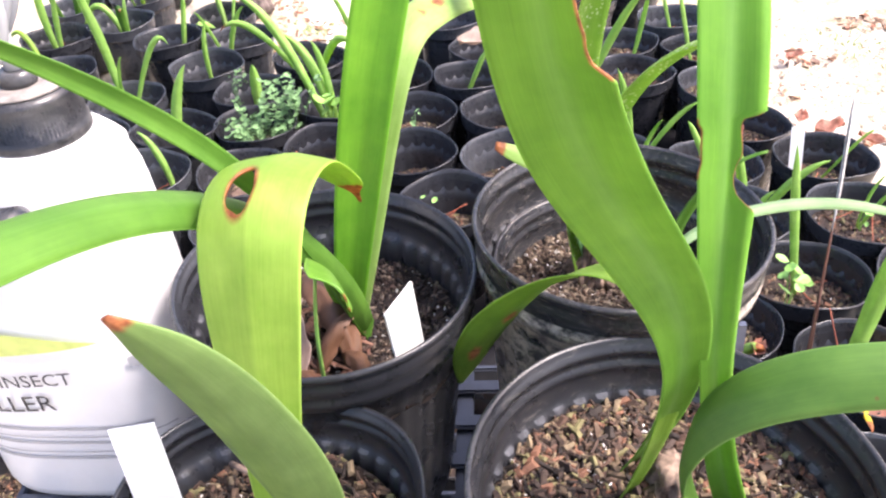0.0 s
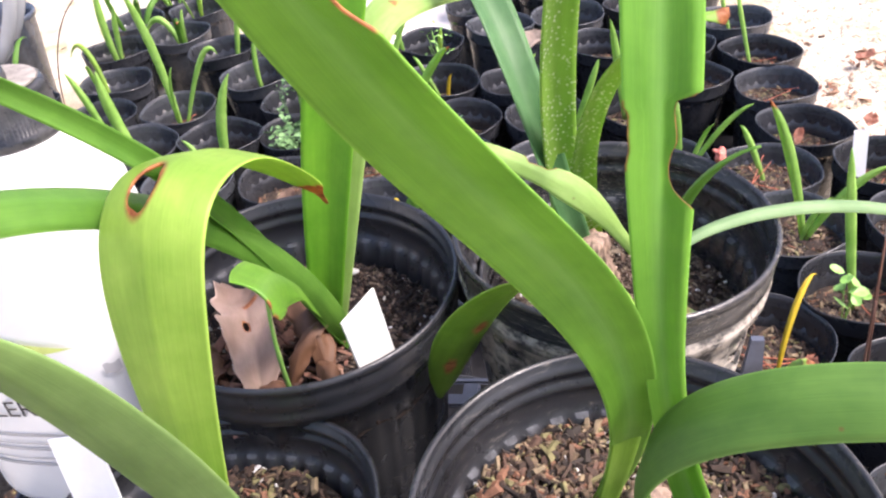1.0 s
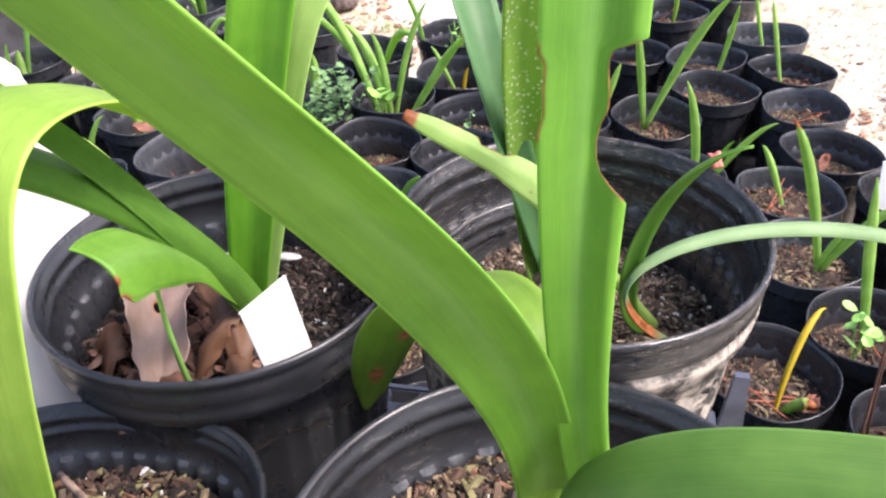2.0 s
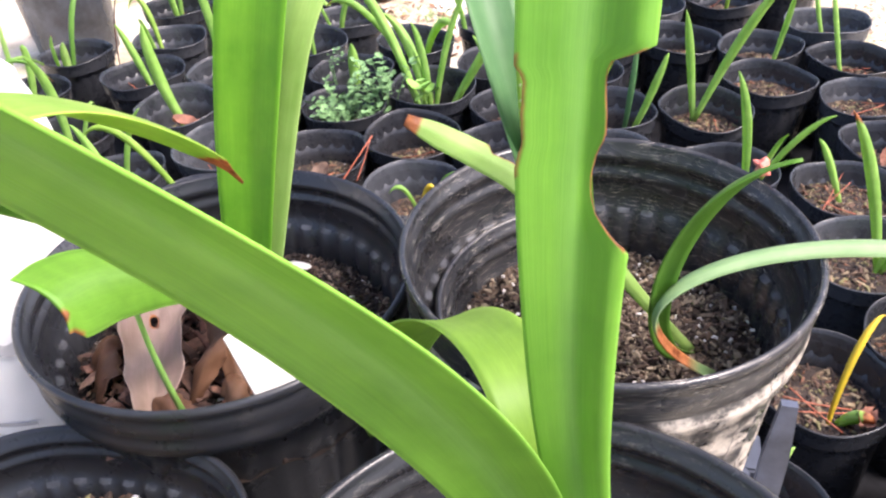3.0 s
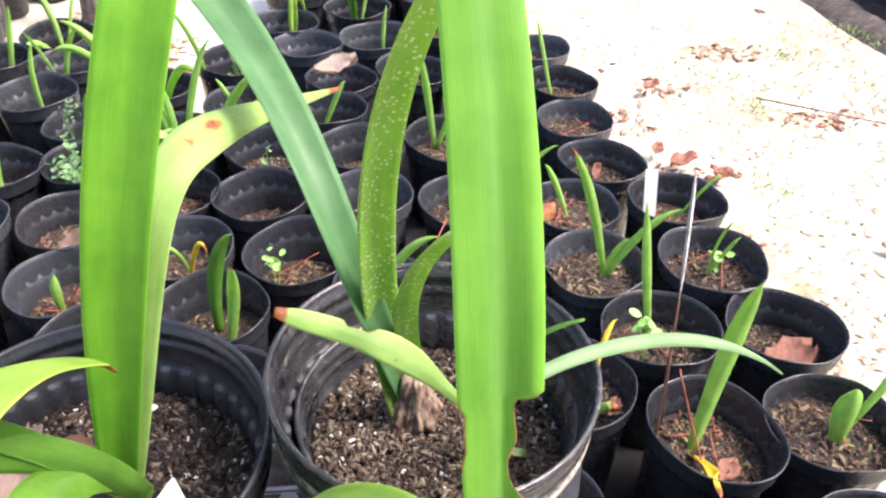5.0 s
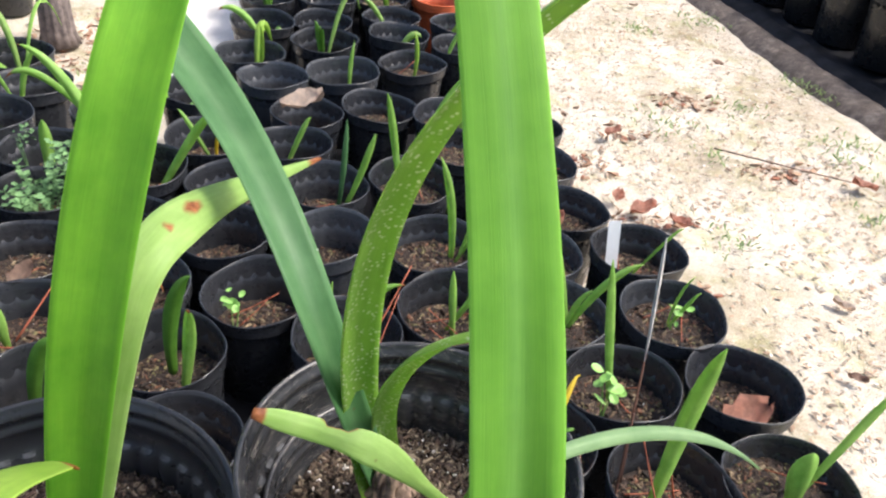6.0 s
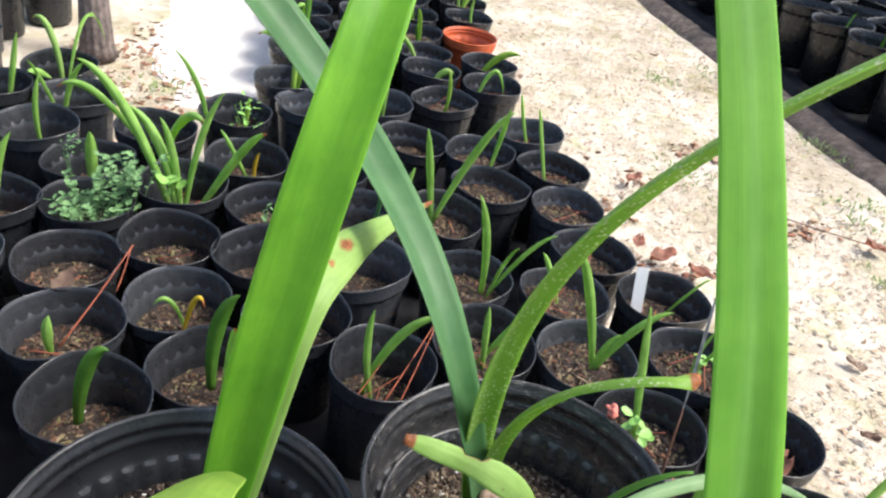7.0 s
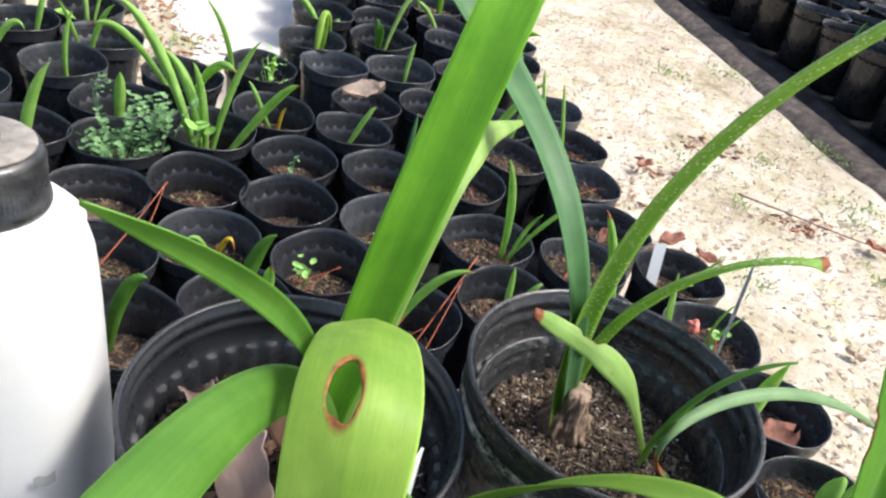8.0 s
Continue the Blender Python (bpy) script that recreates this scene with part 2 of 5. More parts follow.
GREYWOOD = plain_material("weathered_wood", (0.17, 0.135, 0.12), 0.85, (0.35, 1.5), 45.0, 0.006)
DEBRIS = bits_material("leaf_debris", [(0.2, 0.1, 0.07), (0.1, 0.05, 0.035), (0.3, 0.18, 0.13), (0.06, 0.03, 0.022), (0.15, 0.07, 0.05), (0.25, 0.13, 0.09)])
# Paler grey that paints the sky's glint onto the flute ledges.
POT_GLINT = plain_material("pot_ledge_glint", (0.085, 0.088, 0.096), 0.45, (0.2, 1.8), 160.0)
BULB = plain_material("bulb_skin", (0.27, 0.19, 0.14), 0.8, (0.25, 1.6), 200.0, 0.002)
DEADLEAF = plain_material("dead_leaf", (0.3, 0.2, 0.15), 0.7, (0.55, 1.35), 70.0, 0.001)
WEED = plain_material("weed_green", (0.14, 0.27, 0.1), 0.75, (0.7, 1.2), 60.0)
WEED_BRIGHT = plain_material("weed_bright", (0.24, 0.47, 0.1), 0.5, (0.7, 1.2), 60.0)
STALK = plain_material("dry_stalk", (0.13, 0.06, 0.04), 0.7)
GREYTAG = plain_material("weathered_tag", (0.48, 0.48, 0.47), 0.45, (0.4, 1.4), 90.0)
PINK = plain_material("dried_flower", (0.7, 0.2, 0.15), 0.7, (0.6, 1.2), 300.0)
TERRACOTTA = plain_material("terracotta_plastic", (0.52, 0.1, 0.03), 0.45)
SMOKE = plain_material("barrel_plastic", (0.045, 0.053, 0.07), 0.25, (0.4, 2.2), 14.0)


# ---- building helpers ----
def link_mesh(name, bm, mat, parent=None, label="", smooth=True):
    me = bpy.data.meshes.new(name)
    bm.to_mesh(me)
    bm.free()
    if smooth:
        me.polygons.foreach_set("use_smooth", [True] * len(me.polygons))
    me.materials.append(mat)
    ob = new(name, me)
    ob.parent = parent
    if label:
        ob["label"] = label
    return ob


def part(name, bm, mat, parent, label="", smooth=True):
    return link_mesh(name, bm, mat, parent, label, smooth)


def share(name, me, parent, m=None, label=""):
    ob = new(name, me)
    ob.parent = parent
    if m is not None:
        ob.matrix_basis = m
    if label:
        ob["label"] = label
    return ob


def thing(name, m, label, category, group="", kind=""):
    ob = new(name)
    ob.empty_display_size = 0.02
    ob.matrix_world = m
    return tagged(ob, label, category, group, kind)


def lathe(profile, segments, flute=None):
    """Closed ring of profile points (radius, height, flute depth)."""
    bm = bmesh.new()
    rings = []
    for r, z, f in profile:
        ring = []
        for i in range(segments):
            a = 2 * math.pi * i / segments
            rr = r + (f * abs(math.sin(a * flute / 2)) if flute else 0)
            ring.append(bm.verts.new((rr * math.cos(a), rr * math.sin(a), z)))
        rings.append(ring)
    for a, b in zip(rings, rings[1:]):
        for i in range(segments):
            j = (i + 1) % segments
            bm.faces.new((a[i], a[j], b[j], b[i]))
    for ring, flip in ((rings[0], True), (rings[-1], False)):
        if ring[0].co.xy.length > 1e-4:
            bm.faces.new(ring[::-1] if flip else ring)
    return bm


def pot_profile(r, h):
    """Outer wall from the foot to the ringed lip, then down the fluted inside to the floor."""
    k = r / 0.08
    return [(0.74 * r, 0.0, 0), (0.77 * r, 0.004, 0), (0.8 * r, 0.2 * h, -0.0010 * k), (0.9 * r, 0.72 * h, -0.0016 * k), (0.925 * r, 0.83 * h, 0),
            (0.975 * r, 0.845 * h, 0), (0.985 * r, 0.88 * h, 0), (0.97 * r, 0.895 * h, 0), (0.985 * r, 0.91 * h, 0), (0.99 * r, 0.95 * h, 0), (0.978 * r, 0.963 * h, 0),
            (1.0 * r, 0.975 * h, 0), (1.004 * r, 0.992 * h, 0), (0.985 * r, 1.0 * h, 0), (0.968 * r, 0.99 * h, 0), (0.962 * r, 0.968 * h, 0), (0.943 * r, 0.963 * h, 0), (0.948 * r, 0.945 * h, 0), (0.962 * r, 0.938 * h, 0), (0.956 * r, 0.918 * h, 0),
            (0.936 * r, 0.912 * h, 0), (0.942 * r, 0.893 * h, 0), (0.953 * r, 0.885 * h, 0), (0.93 * r, 0.85 * h, 0), (0.915 * r, 0.82 * h, 0), (0.912 * r, 0.813 * h, -0.0028 * k), (0.89 * r, 0.7 * h, -0.0024 * k),
            (0.82 * r, 0.4 * h, -0.0014 * k), (0.74 * r, 0.02, 0)]


def thin_profile(r, h):
    """Thin-lipped seedling pot with ringed collar whose inner wall is ribbed just under the lip."""
    return [(0.74 * r, 0.0, 0), (0.78 * r, 0.004, 0), (0.88 * r, 0.7 * h, -0.0014), (0.925 * r, 0.835 * h, -0.0012), (0.962 * r, 0.845 * h, 0), (0.972 * r, 0.865 * h, 0), (0.962 * r, 0.88 * h, 0), (0.976 * r, 0.9 * h, 0), (0.966 * r, 0.915 * h, 0),
            (0.984 * r, 0.935 * h, 0), (0.974 * r, 0.955 * h, 0), (0.997 * r, 0.975 * h, 0), (1.003 * r, 0.992 * h, 0), (0.99 * r, 1.0 * h, 0), (0.976 * r, 0.992 * h, 0), (0.966 * r, 0.976 * h, 0), (0.95 * r, 0.968 * h, 0), (0.958 * r, 0.952 * h, 0), (0.942 * r, 0.944 * h, 0), (0.951 * r, 0.928 * h, 0), (0.937 * r, 0.918 * h, -0.0001),
            (0.942 * r, 0.895 * h, -0.0006), (0.93 * r, 0.85 * h, -0.0018), (0.907 * r, 0.76 * h, -0.0014), (0.88 * r, 0.66 * h, -0.0006), (0.82 * r, 0.4 * h, 0), (0.74 * r, 0.02, 0)]


def soil_bm(r, lumps, seed, rings=9, segments=36):
    bm = bmesh.new()
    rows = [[bm.verts.new((0, 0, 0))]]
    for k in range(1, rings + 1):
        row = []
        for i in range(segments):
            a = 2 * math.pi * i / segments
            d = r * k / rings
            z = lumps * noise.noise((d * math.cos(a) * 45 + seed, d * math.sin(a) * 45, seed)) + 0.4 * lumps * noise.noise((d * math.cos(a) * 150, d * math.sin(a) * 150 + seed, 3))
            row.append(bm.verts.new((d * math.cos(a), d * math.sin(a), z)))
        rows.append(row)
    for i in range(segments):
        bm.faces.new((rows[0][0], rows[1][i], rows[1][(i + 1) % segments]))
    for a, b in zip(rows[1:], rows[2:]):
        for i in range(segments):
            j = (i + 1) % segments
            bm.faces.new((a[i], b[i], b[j], a[j]))
    return bm


def chips_mesh(name, r, count, low, high, mat, seed, flat=0.4, lift=0.0):
    """Loose angular pieces over a disc, as one mesh."""
    rng = random.Random(seed)
    verts, faces = [], []
    for _ in range(count):
        d, a = r * math.sqrt(rng.random()), rng.uniform(0, 6.283)
        s = rng.uniform(low, high) * (0.6 + 0.8 * rng.random() ** 2)
        m = Matrix.Translation((d * math.cos(a), d * math.sin(a), lift + s * rng.uniform(0, 0.35))) @ Euler((rng.uniform(-0.6, 0.6), rng.uniform(-0.6, 0.6), rng.uniform(0, 6.28))).to_matrix().to_4x4()
        l, w, t = s * rng.uniform(0.8, 1.7), s * rng.uniform(0.25, 0.65), s * flat * rng.uniform(0.5, 1.2)
        n = len(verts)
        for x, y, z in ((-1, -0.8, -1), (1, -1, -1), (0.8, 1, -1), (-1, 0.7, -1), (-0.7, -0.5, 1), (0.7, -0.8, 0.8), (0.6, 0.6, 1), (-0.8, 0.5, 0.7)):
            verts.append(m @ Vector((x * l / 2, y * w / 2, z * t / 2)))
        faces += [[n + q for q in f] for f in ((3, 2, 1, 0), (4, 5, 6, 7), (0, 1, 5, 4), (1, 2, 6, 5), (2, 3, 7, 6), (3, 0, 4, 7))]
    me = bpy.data.meshes.new(name)
    me.from_pydata(verts, [], faces)
    me.materials.append(mat)
    return me


def bezier(points, u):
    pts = [Vector(p) for p in points]
    n = len(pts) - 1
    return sum((math.comb(n, i) * (1 - u) ** (n - i) * u ** i * p for i, p in enumerate(pts)), Vector())


def along(stops, u):
    return float(np.interp(u, [s[0] for s in stops], [s[1] for s in stops]))


def flowing(stops, u):
    """Smooth curve through the stops, without corners."""
    u = min(max(u, stops[0][0]), stops[-1][0])
    i = max(k for k in range(len(stops) - 1) if stops[k][0] <= u or k == 0)
    (u0, a), (u1, b) = stops[i], stops[i + 1]
    before, after = stops[max(0, i - 1)], stops[min(len(stops) - 1, i + 2)]
    h = u1 - u0
    m0, m1 = (b - before[1]) / (u1 - before[0]) * h, (after[1] - a) / (after[0] - u0) * h
    t = (u - u0) / h
    return (2 * t ** 3 - 3 * t * t + 1) * a + (t ** 3 - 2 * t * t + t) * m0 + (3 * t * t - 2 * t ** 3) * b + (t ** 3 - t * t) * m1


def leaf_bm(points, widths, side, side_end=None, cup=0.12, thick=0.0012, steps=40, across=6, last=1.0, notches=(), hole=None, dry_tip=0.0, dry_spots=(), wave=0.0, seed=0, face=None, crease=None, scallop=(), ragged=0.0):
    """A strap leaf on a curve: widths are (u, metres); notches (u0, u1, edge -1 or 1, depth) bite into an edge; scallop is the chewed
    outline of the right edge as (u, share of the half width left); hole is (u, v, du, dv); crease is (v, left slope, right slope) of a gutter."""
    bm = bmesh.new()
    uv, dry = bm.loops.layers.uv.new("UVMap"), bm.verts.layers.float.new("dry")
    side, side_end = Vector(side), Vector(side_end or side)
    grid, data = [], {}
    gone, lip = set(), {}
    if hole:
        for k in range(steps):
            for j in range(across):
                u, v = last * (k + 0.5) / steps, 2 * (j + 0.5) / across - 1
                if math.hypot((u - hole[0]) / hole[2], (v - hole[1]) / hole[3]) < 1:
                    gone.add((k, j))
        for k, j in gone:
            for dk, dj in ((0, 0), (1, 0), (0, 1), (1, 1)):
                if any((k + dk - a, j + dj - b) not in gone for a in (0, 1) for b in (0, 1)):
                    p, q = (last * (k + dk) / steps - hole[0]) / hole[2], (2 * (j + dj) / across - 1 - hole[1]) / hole[3]
                    turn = math.atan2(q, p)
                    reach = (1 + 0.07 * math.sin(3 * turn + 1) + 0.04 * math.sin(5 * turn)) / max(1e-6, math.hypot(p, q))
                    lip[k + dk, j + dj] = (hole[0] + p * reach * hole[2], hole[1] + q * reach * hole[3])
    for layer in (1, -1):
        rows = []
        for k in range(steps + 1):
            u = at = last * k / steps
            here, tangent = bezier(points, u), (bezier(points, u + 0.004) - bezier(points, u - 0.004)).normalized()
            s = Vector(face).cross(tangent) if face else side.lerp(side_end, k / steps)
            s = (s - s.dot(tangent) * tangent).normalized()
            normal = s.cross(tangent)
            w = max(flowing(widths, u), 0.0006)
            row = []
            for j in range(across + 1):
                v = 2 * j / across - 1
                slide = Vector()
                u = at
                if (k, j) in lip:
                    u, v = lip[k, j]
                    slide = bezier(points, u) - here
                reach, mark = 1.0, 0.0
                for u0, u1, edge, depth in notches:
                    if u0 < u < u1 and v * edge > 0:
                        f = (u - u0) / (u1 - u0)
                        bite = depth * min(1.0, 3.5 * f, 14 * (1 - f)) * (1 + 0.1 * math.sin(9 * f + seed) + 0.05 * math.sin(31 * f))
                        reach = 1 - bite
                    if u0 - 0.006 < u < u1 + 0.006 and v * edge > 0.99:
                        mark = 0.6
                if scallop and v > 0 and scallop[0][0] < u < scallop[-1][0]:
                    reach = along(scallop, u)
                    mark = max(mark, 0.75 if v > 0.99 else 0.0)
                if ragged:
                    reach *= 1 + ragged * (noise.noise((u * 9, 3.0 if v > 0 else 8.0, seed)) + 0.7 * noise.noise((u * 13, 3.0 if v > 0 else 8.0, seed)))
                x = v * reach
                gutter = 0.0
                if crease:
                    d = x - crease[0]
                    gutter = w * along(((0.0, 1.0), (0.55, 1.0), (0.85, 0.15), (1.4, 0.1)), u) * ((crease[1] if d < 0 else crease[2]) * (math.sqrt(d * d + 0.01) - 0.1) - (crease[2] * 1.25 * max(0.0, x - 0.74)))
                z = gutter + cup * w * (0.55 * x * x + 0.5 * abs(x) - 0.4) + wave * w * math.sin(17 * u + 2.5 * v + seed) * abs(v)
                co = here + slide + s * (x * w / 2) + normal * (z + layer * thick / 2 * (1 - 0.6 * abs(v)))
                vert = bm.verts.new(co)
                if dry_tip:
                    mark = max(mark, (u / last - (1 - dry_tip)) / (0.25 * dry_tip) + 0.9 * noise.noise((u * 40, v * 2, seed)))
                for du, dv, size in dry_spots:
                    mark = max(mark, 1.4 - math.hypot((u - du) / size, (v - dv) * w / 0.3 / size) )
                if hole:
                    mark = max(mark, 2.35 - 1.65 * math.hypot((u - hole[0]) / hole[2], (v - hole[1]) / hole[3]))
                vert[dry] = min(1.0, max(0.0, mark))
                data[vert] = (u, j / across)
                row.append(vert)
            rows.append(row)
        grid.append(rows)

    def quad(vs):
        face = bm.faces.new(vs)
        for loop in face.loops:
            loop[uv].uv = data[loop.vert]

    top, low = grid
    for k in range(steps):
        for j in range(across):
            if (k, j) in gone:
                continue
            quad((top[k][j], top[k][j + 1], top[k + 1][j + 1], top[k + 1][j]))
            quad((low[k][j], low[k + 1][j], low[k + 1][j + 1], low[k][j + 1]))
            for (a, b), other in ((((k, j), (k, j + 1)), (k - 1, j)), (((k + 1, j + 1), (k + 1, j)), (k + 1, j)), (((k + 1, j), (k, j)), (k, j - 1)), (((k, j + 1), (k + 1, j + 1)), (k, j + 1))):
                inside = 0 <= other[0] < steps and 0 <= other[1] < across and other not in gone
                if not inside:
                    quad((top[a[0]][a[1]], low[a[0]][a[1]], low[b[0]][b[1]], top[b[0]][b[1]]))
    return bm


def tube(points, radius, sides=6, taper=1.0, steps=12):
    """A thin stem along a curve, given by control points or as a function."""
    spot = points if callable(points) else (lambda u: bezier(points, u))
    bm = bmesh.new()
    rings = []
    for k in range(steps + 1):
        u = k / steps
        here, tangent = spot(u), (spot(u + 0.004) - spot(u - 0.004)).normalized()
        a = tangent.orthogonal().normalized()
        b = tangent.cross(a)
        r = radius * (1 + (taper - 1) * u)
        rings.append([bm.verts.new(here + r * (math.cos(t) * a + math.sin(t) * b)) for t in (2 * math.pi * i / sides for i in range(sides))])
    for p, q in zip(rings, rings[1:]):
        for i in range(sides):
            j = (i + 1) % sides
            bm.faces.new((p[i], p[j], q[j], q[i]))
    bm.faces.new(rings[0][::-1])
    bm.faces.new(rings[-1])
    return bm


def box_bm(boxes, bevel=0.0):
    """Boxes given by two corners each."""
    bm = bmesh.new()
    for lo, hi in boxes:
        lo, hi = Vector(lo), Vector(hi)
        bmesh.ops.create_cube(bm, size=1, matrix=Matrix.Translation((lo + hi) / 2) @ Matrix.Diagonal((*(hi - lo), 1)))
    if bevel:
        bmesh.ops.bevel(bm, geom=bm.edges[:], offset=bevel, segments=2, affect="EDGES")
    return bm


# ---- ground ----
def ground_sheet():
    """One sand sheet to the horizon, fine near the pots and coarse far off."""
    bm = bmesh.new()
    lines = [-400, -60, -15, -6] + [-3 + 0.06 * i for i in range(101)] + [4.5, 8, 20, 80, 400]
    deep = [-400, -60, -10, -3] + [-0.6 + 0.06 * i for i in range(86)] + [5.5, 9, 20, 80, 400]
    rows = []
    for y in deep:
        rows.append([bm.verts.new((x, y, (0.012 * noise.noise((x * 2, y * 2, 0)) + 0.006 * noise.noise((x * 9, y * 9, 2)) if abs(x) < 4 and -1 < y < 5 else 0) - 0.01)) for x in lines])
    for a, b in zip(rows, rows[1:]):
        for i in range(len(lines) - 1):
            bm.faces.new((a[i], a[i + 1], b[i + 1], b[i]))
    return bm


tagged(link_mesh("ground", ground_sheet(), SAND), "pale dry sand ground scattered with leaf litter", "sand ground", kind="structure")



def bed_cloth():
    """Black cloth under the pots, following the bed's outline; its black paints in deep shade between them."""
    bm = bmesh.new()
    rows = []
    for k in range(104):
        y = 0.3 + 0.03 * k
        x0, x1 = along([(0.5, -1.0), (1.5, -0.98), (1.62, -0.62), (1.68, -0.45), (1.72, -0.1), (3.5, -0.1)], y), along([(0.4, 0.7), (0.66, 0.66), (1.0, 0.62), (1.2, 0.54), (1.45, 0.48), (2.0, 0.44), (3.6, 0.5)], y)
        x1 += 0.012 * noise.noise((y * 7, 3, 0))
        rows.append([bm.verts.new((x0 + (x1 - x0) * i / 40, y, (0.012 * noise.noise(((x0 + (x1 - x0) * i / 40) * 2, y * 2, 0)) if 0 < i < 40 else -0.005) + 0.004)) for i in range(41)])
    for p, q in zip(rows, rows[1:]):
        for i in range(40):
            bm.faces.new((p[i], p[i + 1], q[i + 1], q[i]))
    return bm


tagged(link_mesh("bed_cloth", bed_cloth(), CLOTH), "black woven cloth under the nursery pots", "ground cloth", kind="structure")

RIM = 0.165


def right_edge(y):
    return along([(0.4, 0.76), (0.66, 0.72), (1.0, 0.68), (1.2, 0.6), (1.45, 0.54), (2.0, 0.5), (3.6, 0.56)], y)


def in_bed(x, y):
    if x > right_edge(y) - 0.07 or y < 0.45 or x < (-0.98 if y < 1.5 else -0.94):
        return False
    if -0.27 < x < 0.36 and y < 0.56:
        return False
    if x > -0.12:
        return y < 3.5
    if x > -0.5:
        return y < 1.72
    if x > -0.72:
        return y < 1.85
    return y < 2.9 if x > -1.05 else (y < 1.75 and x > -1.14)


# ---- pots ----
POT_MESH = {}


def glint_ledges(me, segments):
    """Grey glints painted on the small ledges where the flutes begin inside the pot."""
    me.materials.append(POT_GLINT)
    slot = len(me.materials) - 1
    for i in range(segments):
        if i % 4 in (1, 2):
            me.polygons[24 * segments + i].material_index = slot


def pot_mesh(r, h, segments, flutes, mat, key):
    if key not in POT_MESH:
        bm = lathe(thin_profile(r, h), segments, flutes)
        bend = len(POT_MESH) * 1.7
        for v in bm.verts:
            a, up = math.atan2(v.co.y, v.co.x), (v.co.z / h) ** 3
            k = 1 + up * (0.03 * math.sin(2 * a + bend) + 0.016 * math.sin(3 * a + 2 * bend) + 0.007 * math.sin(7 * a + bend))
            v.co.x, v.co.y = v.co.x * k, v.co.y * k
            v.co.z += up * 0.0025 * math.sin(3 * a + bend * 3)
        me = bpy.data.meshes.new("pot")
        bm.to_mesh(me)
        bm.free()
        me.polygons.foreach_set("use_smooth", [True] * len(me.polygons))
        me.materials.append(mat)
        POT_MESH[key] = me
    return POT_MESH[key]


SOILS = []
for s in range(4):
    b = soil_bm(0.068, 0.003, 5.3 * s)
    me = bpy.data.meshes.new("soil")
    b.to_mesh(me)
    b.free()
    me.polygons.foreach_set("use_smooth", [True] * len(me.polygons))
    me.materials.append(SOIL)
    SOILS.append((me, chips_mesh("bark_mulch", 0.066, 950, 0.002, 0.0085, CHIPS, 11 + s, 0.3), chips_mesh("perlite", 0.064, 12, 0.0015, 0.004, PERLITE, 31 + s, 0.9)))


def small_pot(x, y, seed, label, look_mat="pot_black", depth=0.05, size=1.0, bare=False, group="seedling pots in the bed", pot_mat=None):
    rng = random.Random(seed)
    m = Matrix.Translation((x, y, 0.0)) @ Euler((rng.uniform(-0.045, 0.045), rng.uniform(-0.045, 0.045), rng.uniform(0, 6.28))).to_matrix().to_4x4()
    root = thing("potted_seedling" if not bare else "nursery_pot", m, label, "potted plant" if not bare else "plant pot", group)
    mat = pot_mat or (POT if rng.random() < 0.75 else POT_DUSTY)
    me = pot_mesh(0.0755, RIM, 88, 22, mat, mat.name + str(seed % 5))
    stretch = Matrix.Diagonal((size * rng.uniform(0.97, 1.03), size * rng.uniform(0.94, 1.01), size * rng.uniform(0.95, 1.04), 1))
    share("pot", me, root, stretch)
    level = (RIM - depth - rng.uniform(0, 0.02)) * size
    k = (0.72 + 0.19 * level / size / RIM) * size * 0.0755 / 0.068
    soil, chips, white = SOILS[seed % 4]
    fit = Matrix.Translation((0, 0, level)) @ Matrix.Diagonal((k, k, 1, 1))
    share("soil", soil, root, fit)
    tagged(share("bark_mulch", chips, root, fit), kind="stuff")
    tagged(share("perlite", white, root, fit), kind="stuff")
    root["level"] = level
    return root


def add_leaf(root, base, tip, width, bend=0.25, mat=None, dry=0.0, droop=0.0, seed=0, name="leaf", label=""):
    """A seedling's strap leaf from base to tip in world metres; bend lifts its middle."""
    base, tip = Vector(base), Vector(tip)
    inv = root.matrix_world.inverted()
    span = tip - base
    lift = Vector((0, 0, abs(span.x) + abs(span.y))) * bend
    r = random.Random(seed * 7 + int(base.x * 900) + int(base.y * 700))
    sway = Vector((r.uniform(-1, 1), r.uniform(-1, 1), 0)) * 0.12 * span.length
    up = Vector((0, 0, 0.12 * span.length))
    pts = [base, base + span * 0.33 + lift + sway + up, base + span * 0.72 + lift * 1.1 + sway * 0.6 + up, tip - Vector((0, 0, droop))]
    flat = Vector((span.y, -span.x, 0))
    s = Vector((1, -0.15, 0.35)) + (0.4 * flat.normalized() if flat.length > 0.02 else Vector())
    pts = [inv @ p for p in pts]
    s = inv.to_3x3() @ s
    twist = random.Random(seed + int(base.x * 1000)).uniform(-0.6, 0.6)
    toward = inv.to_3x3() @ Vector((twist, -0.85, 0.35))
    bm = leaf_bm(pts, [(0, 0.55 * width), (0.2, 0.8 * width), (0.5, width), (0.75, 0.74 * width), (0.92, 0.3 * width), (1, 0.03 * width)], s, cup=0.3, thick=0.0006, steps=18, across=6, dry_tip=dry, seed=seed, face=toward)
    return part(name, bm, mat or LEAF_SMALL, root, label)


# ---- crate stack that carries the large pots ----
FLOOR = 0.385


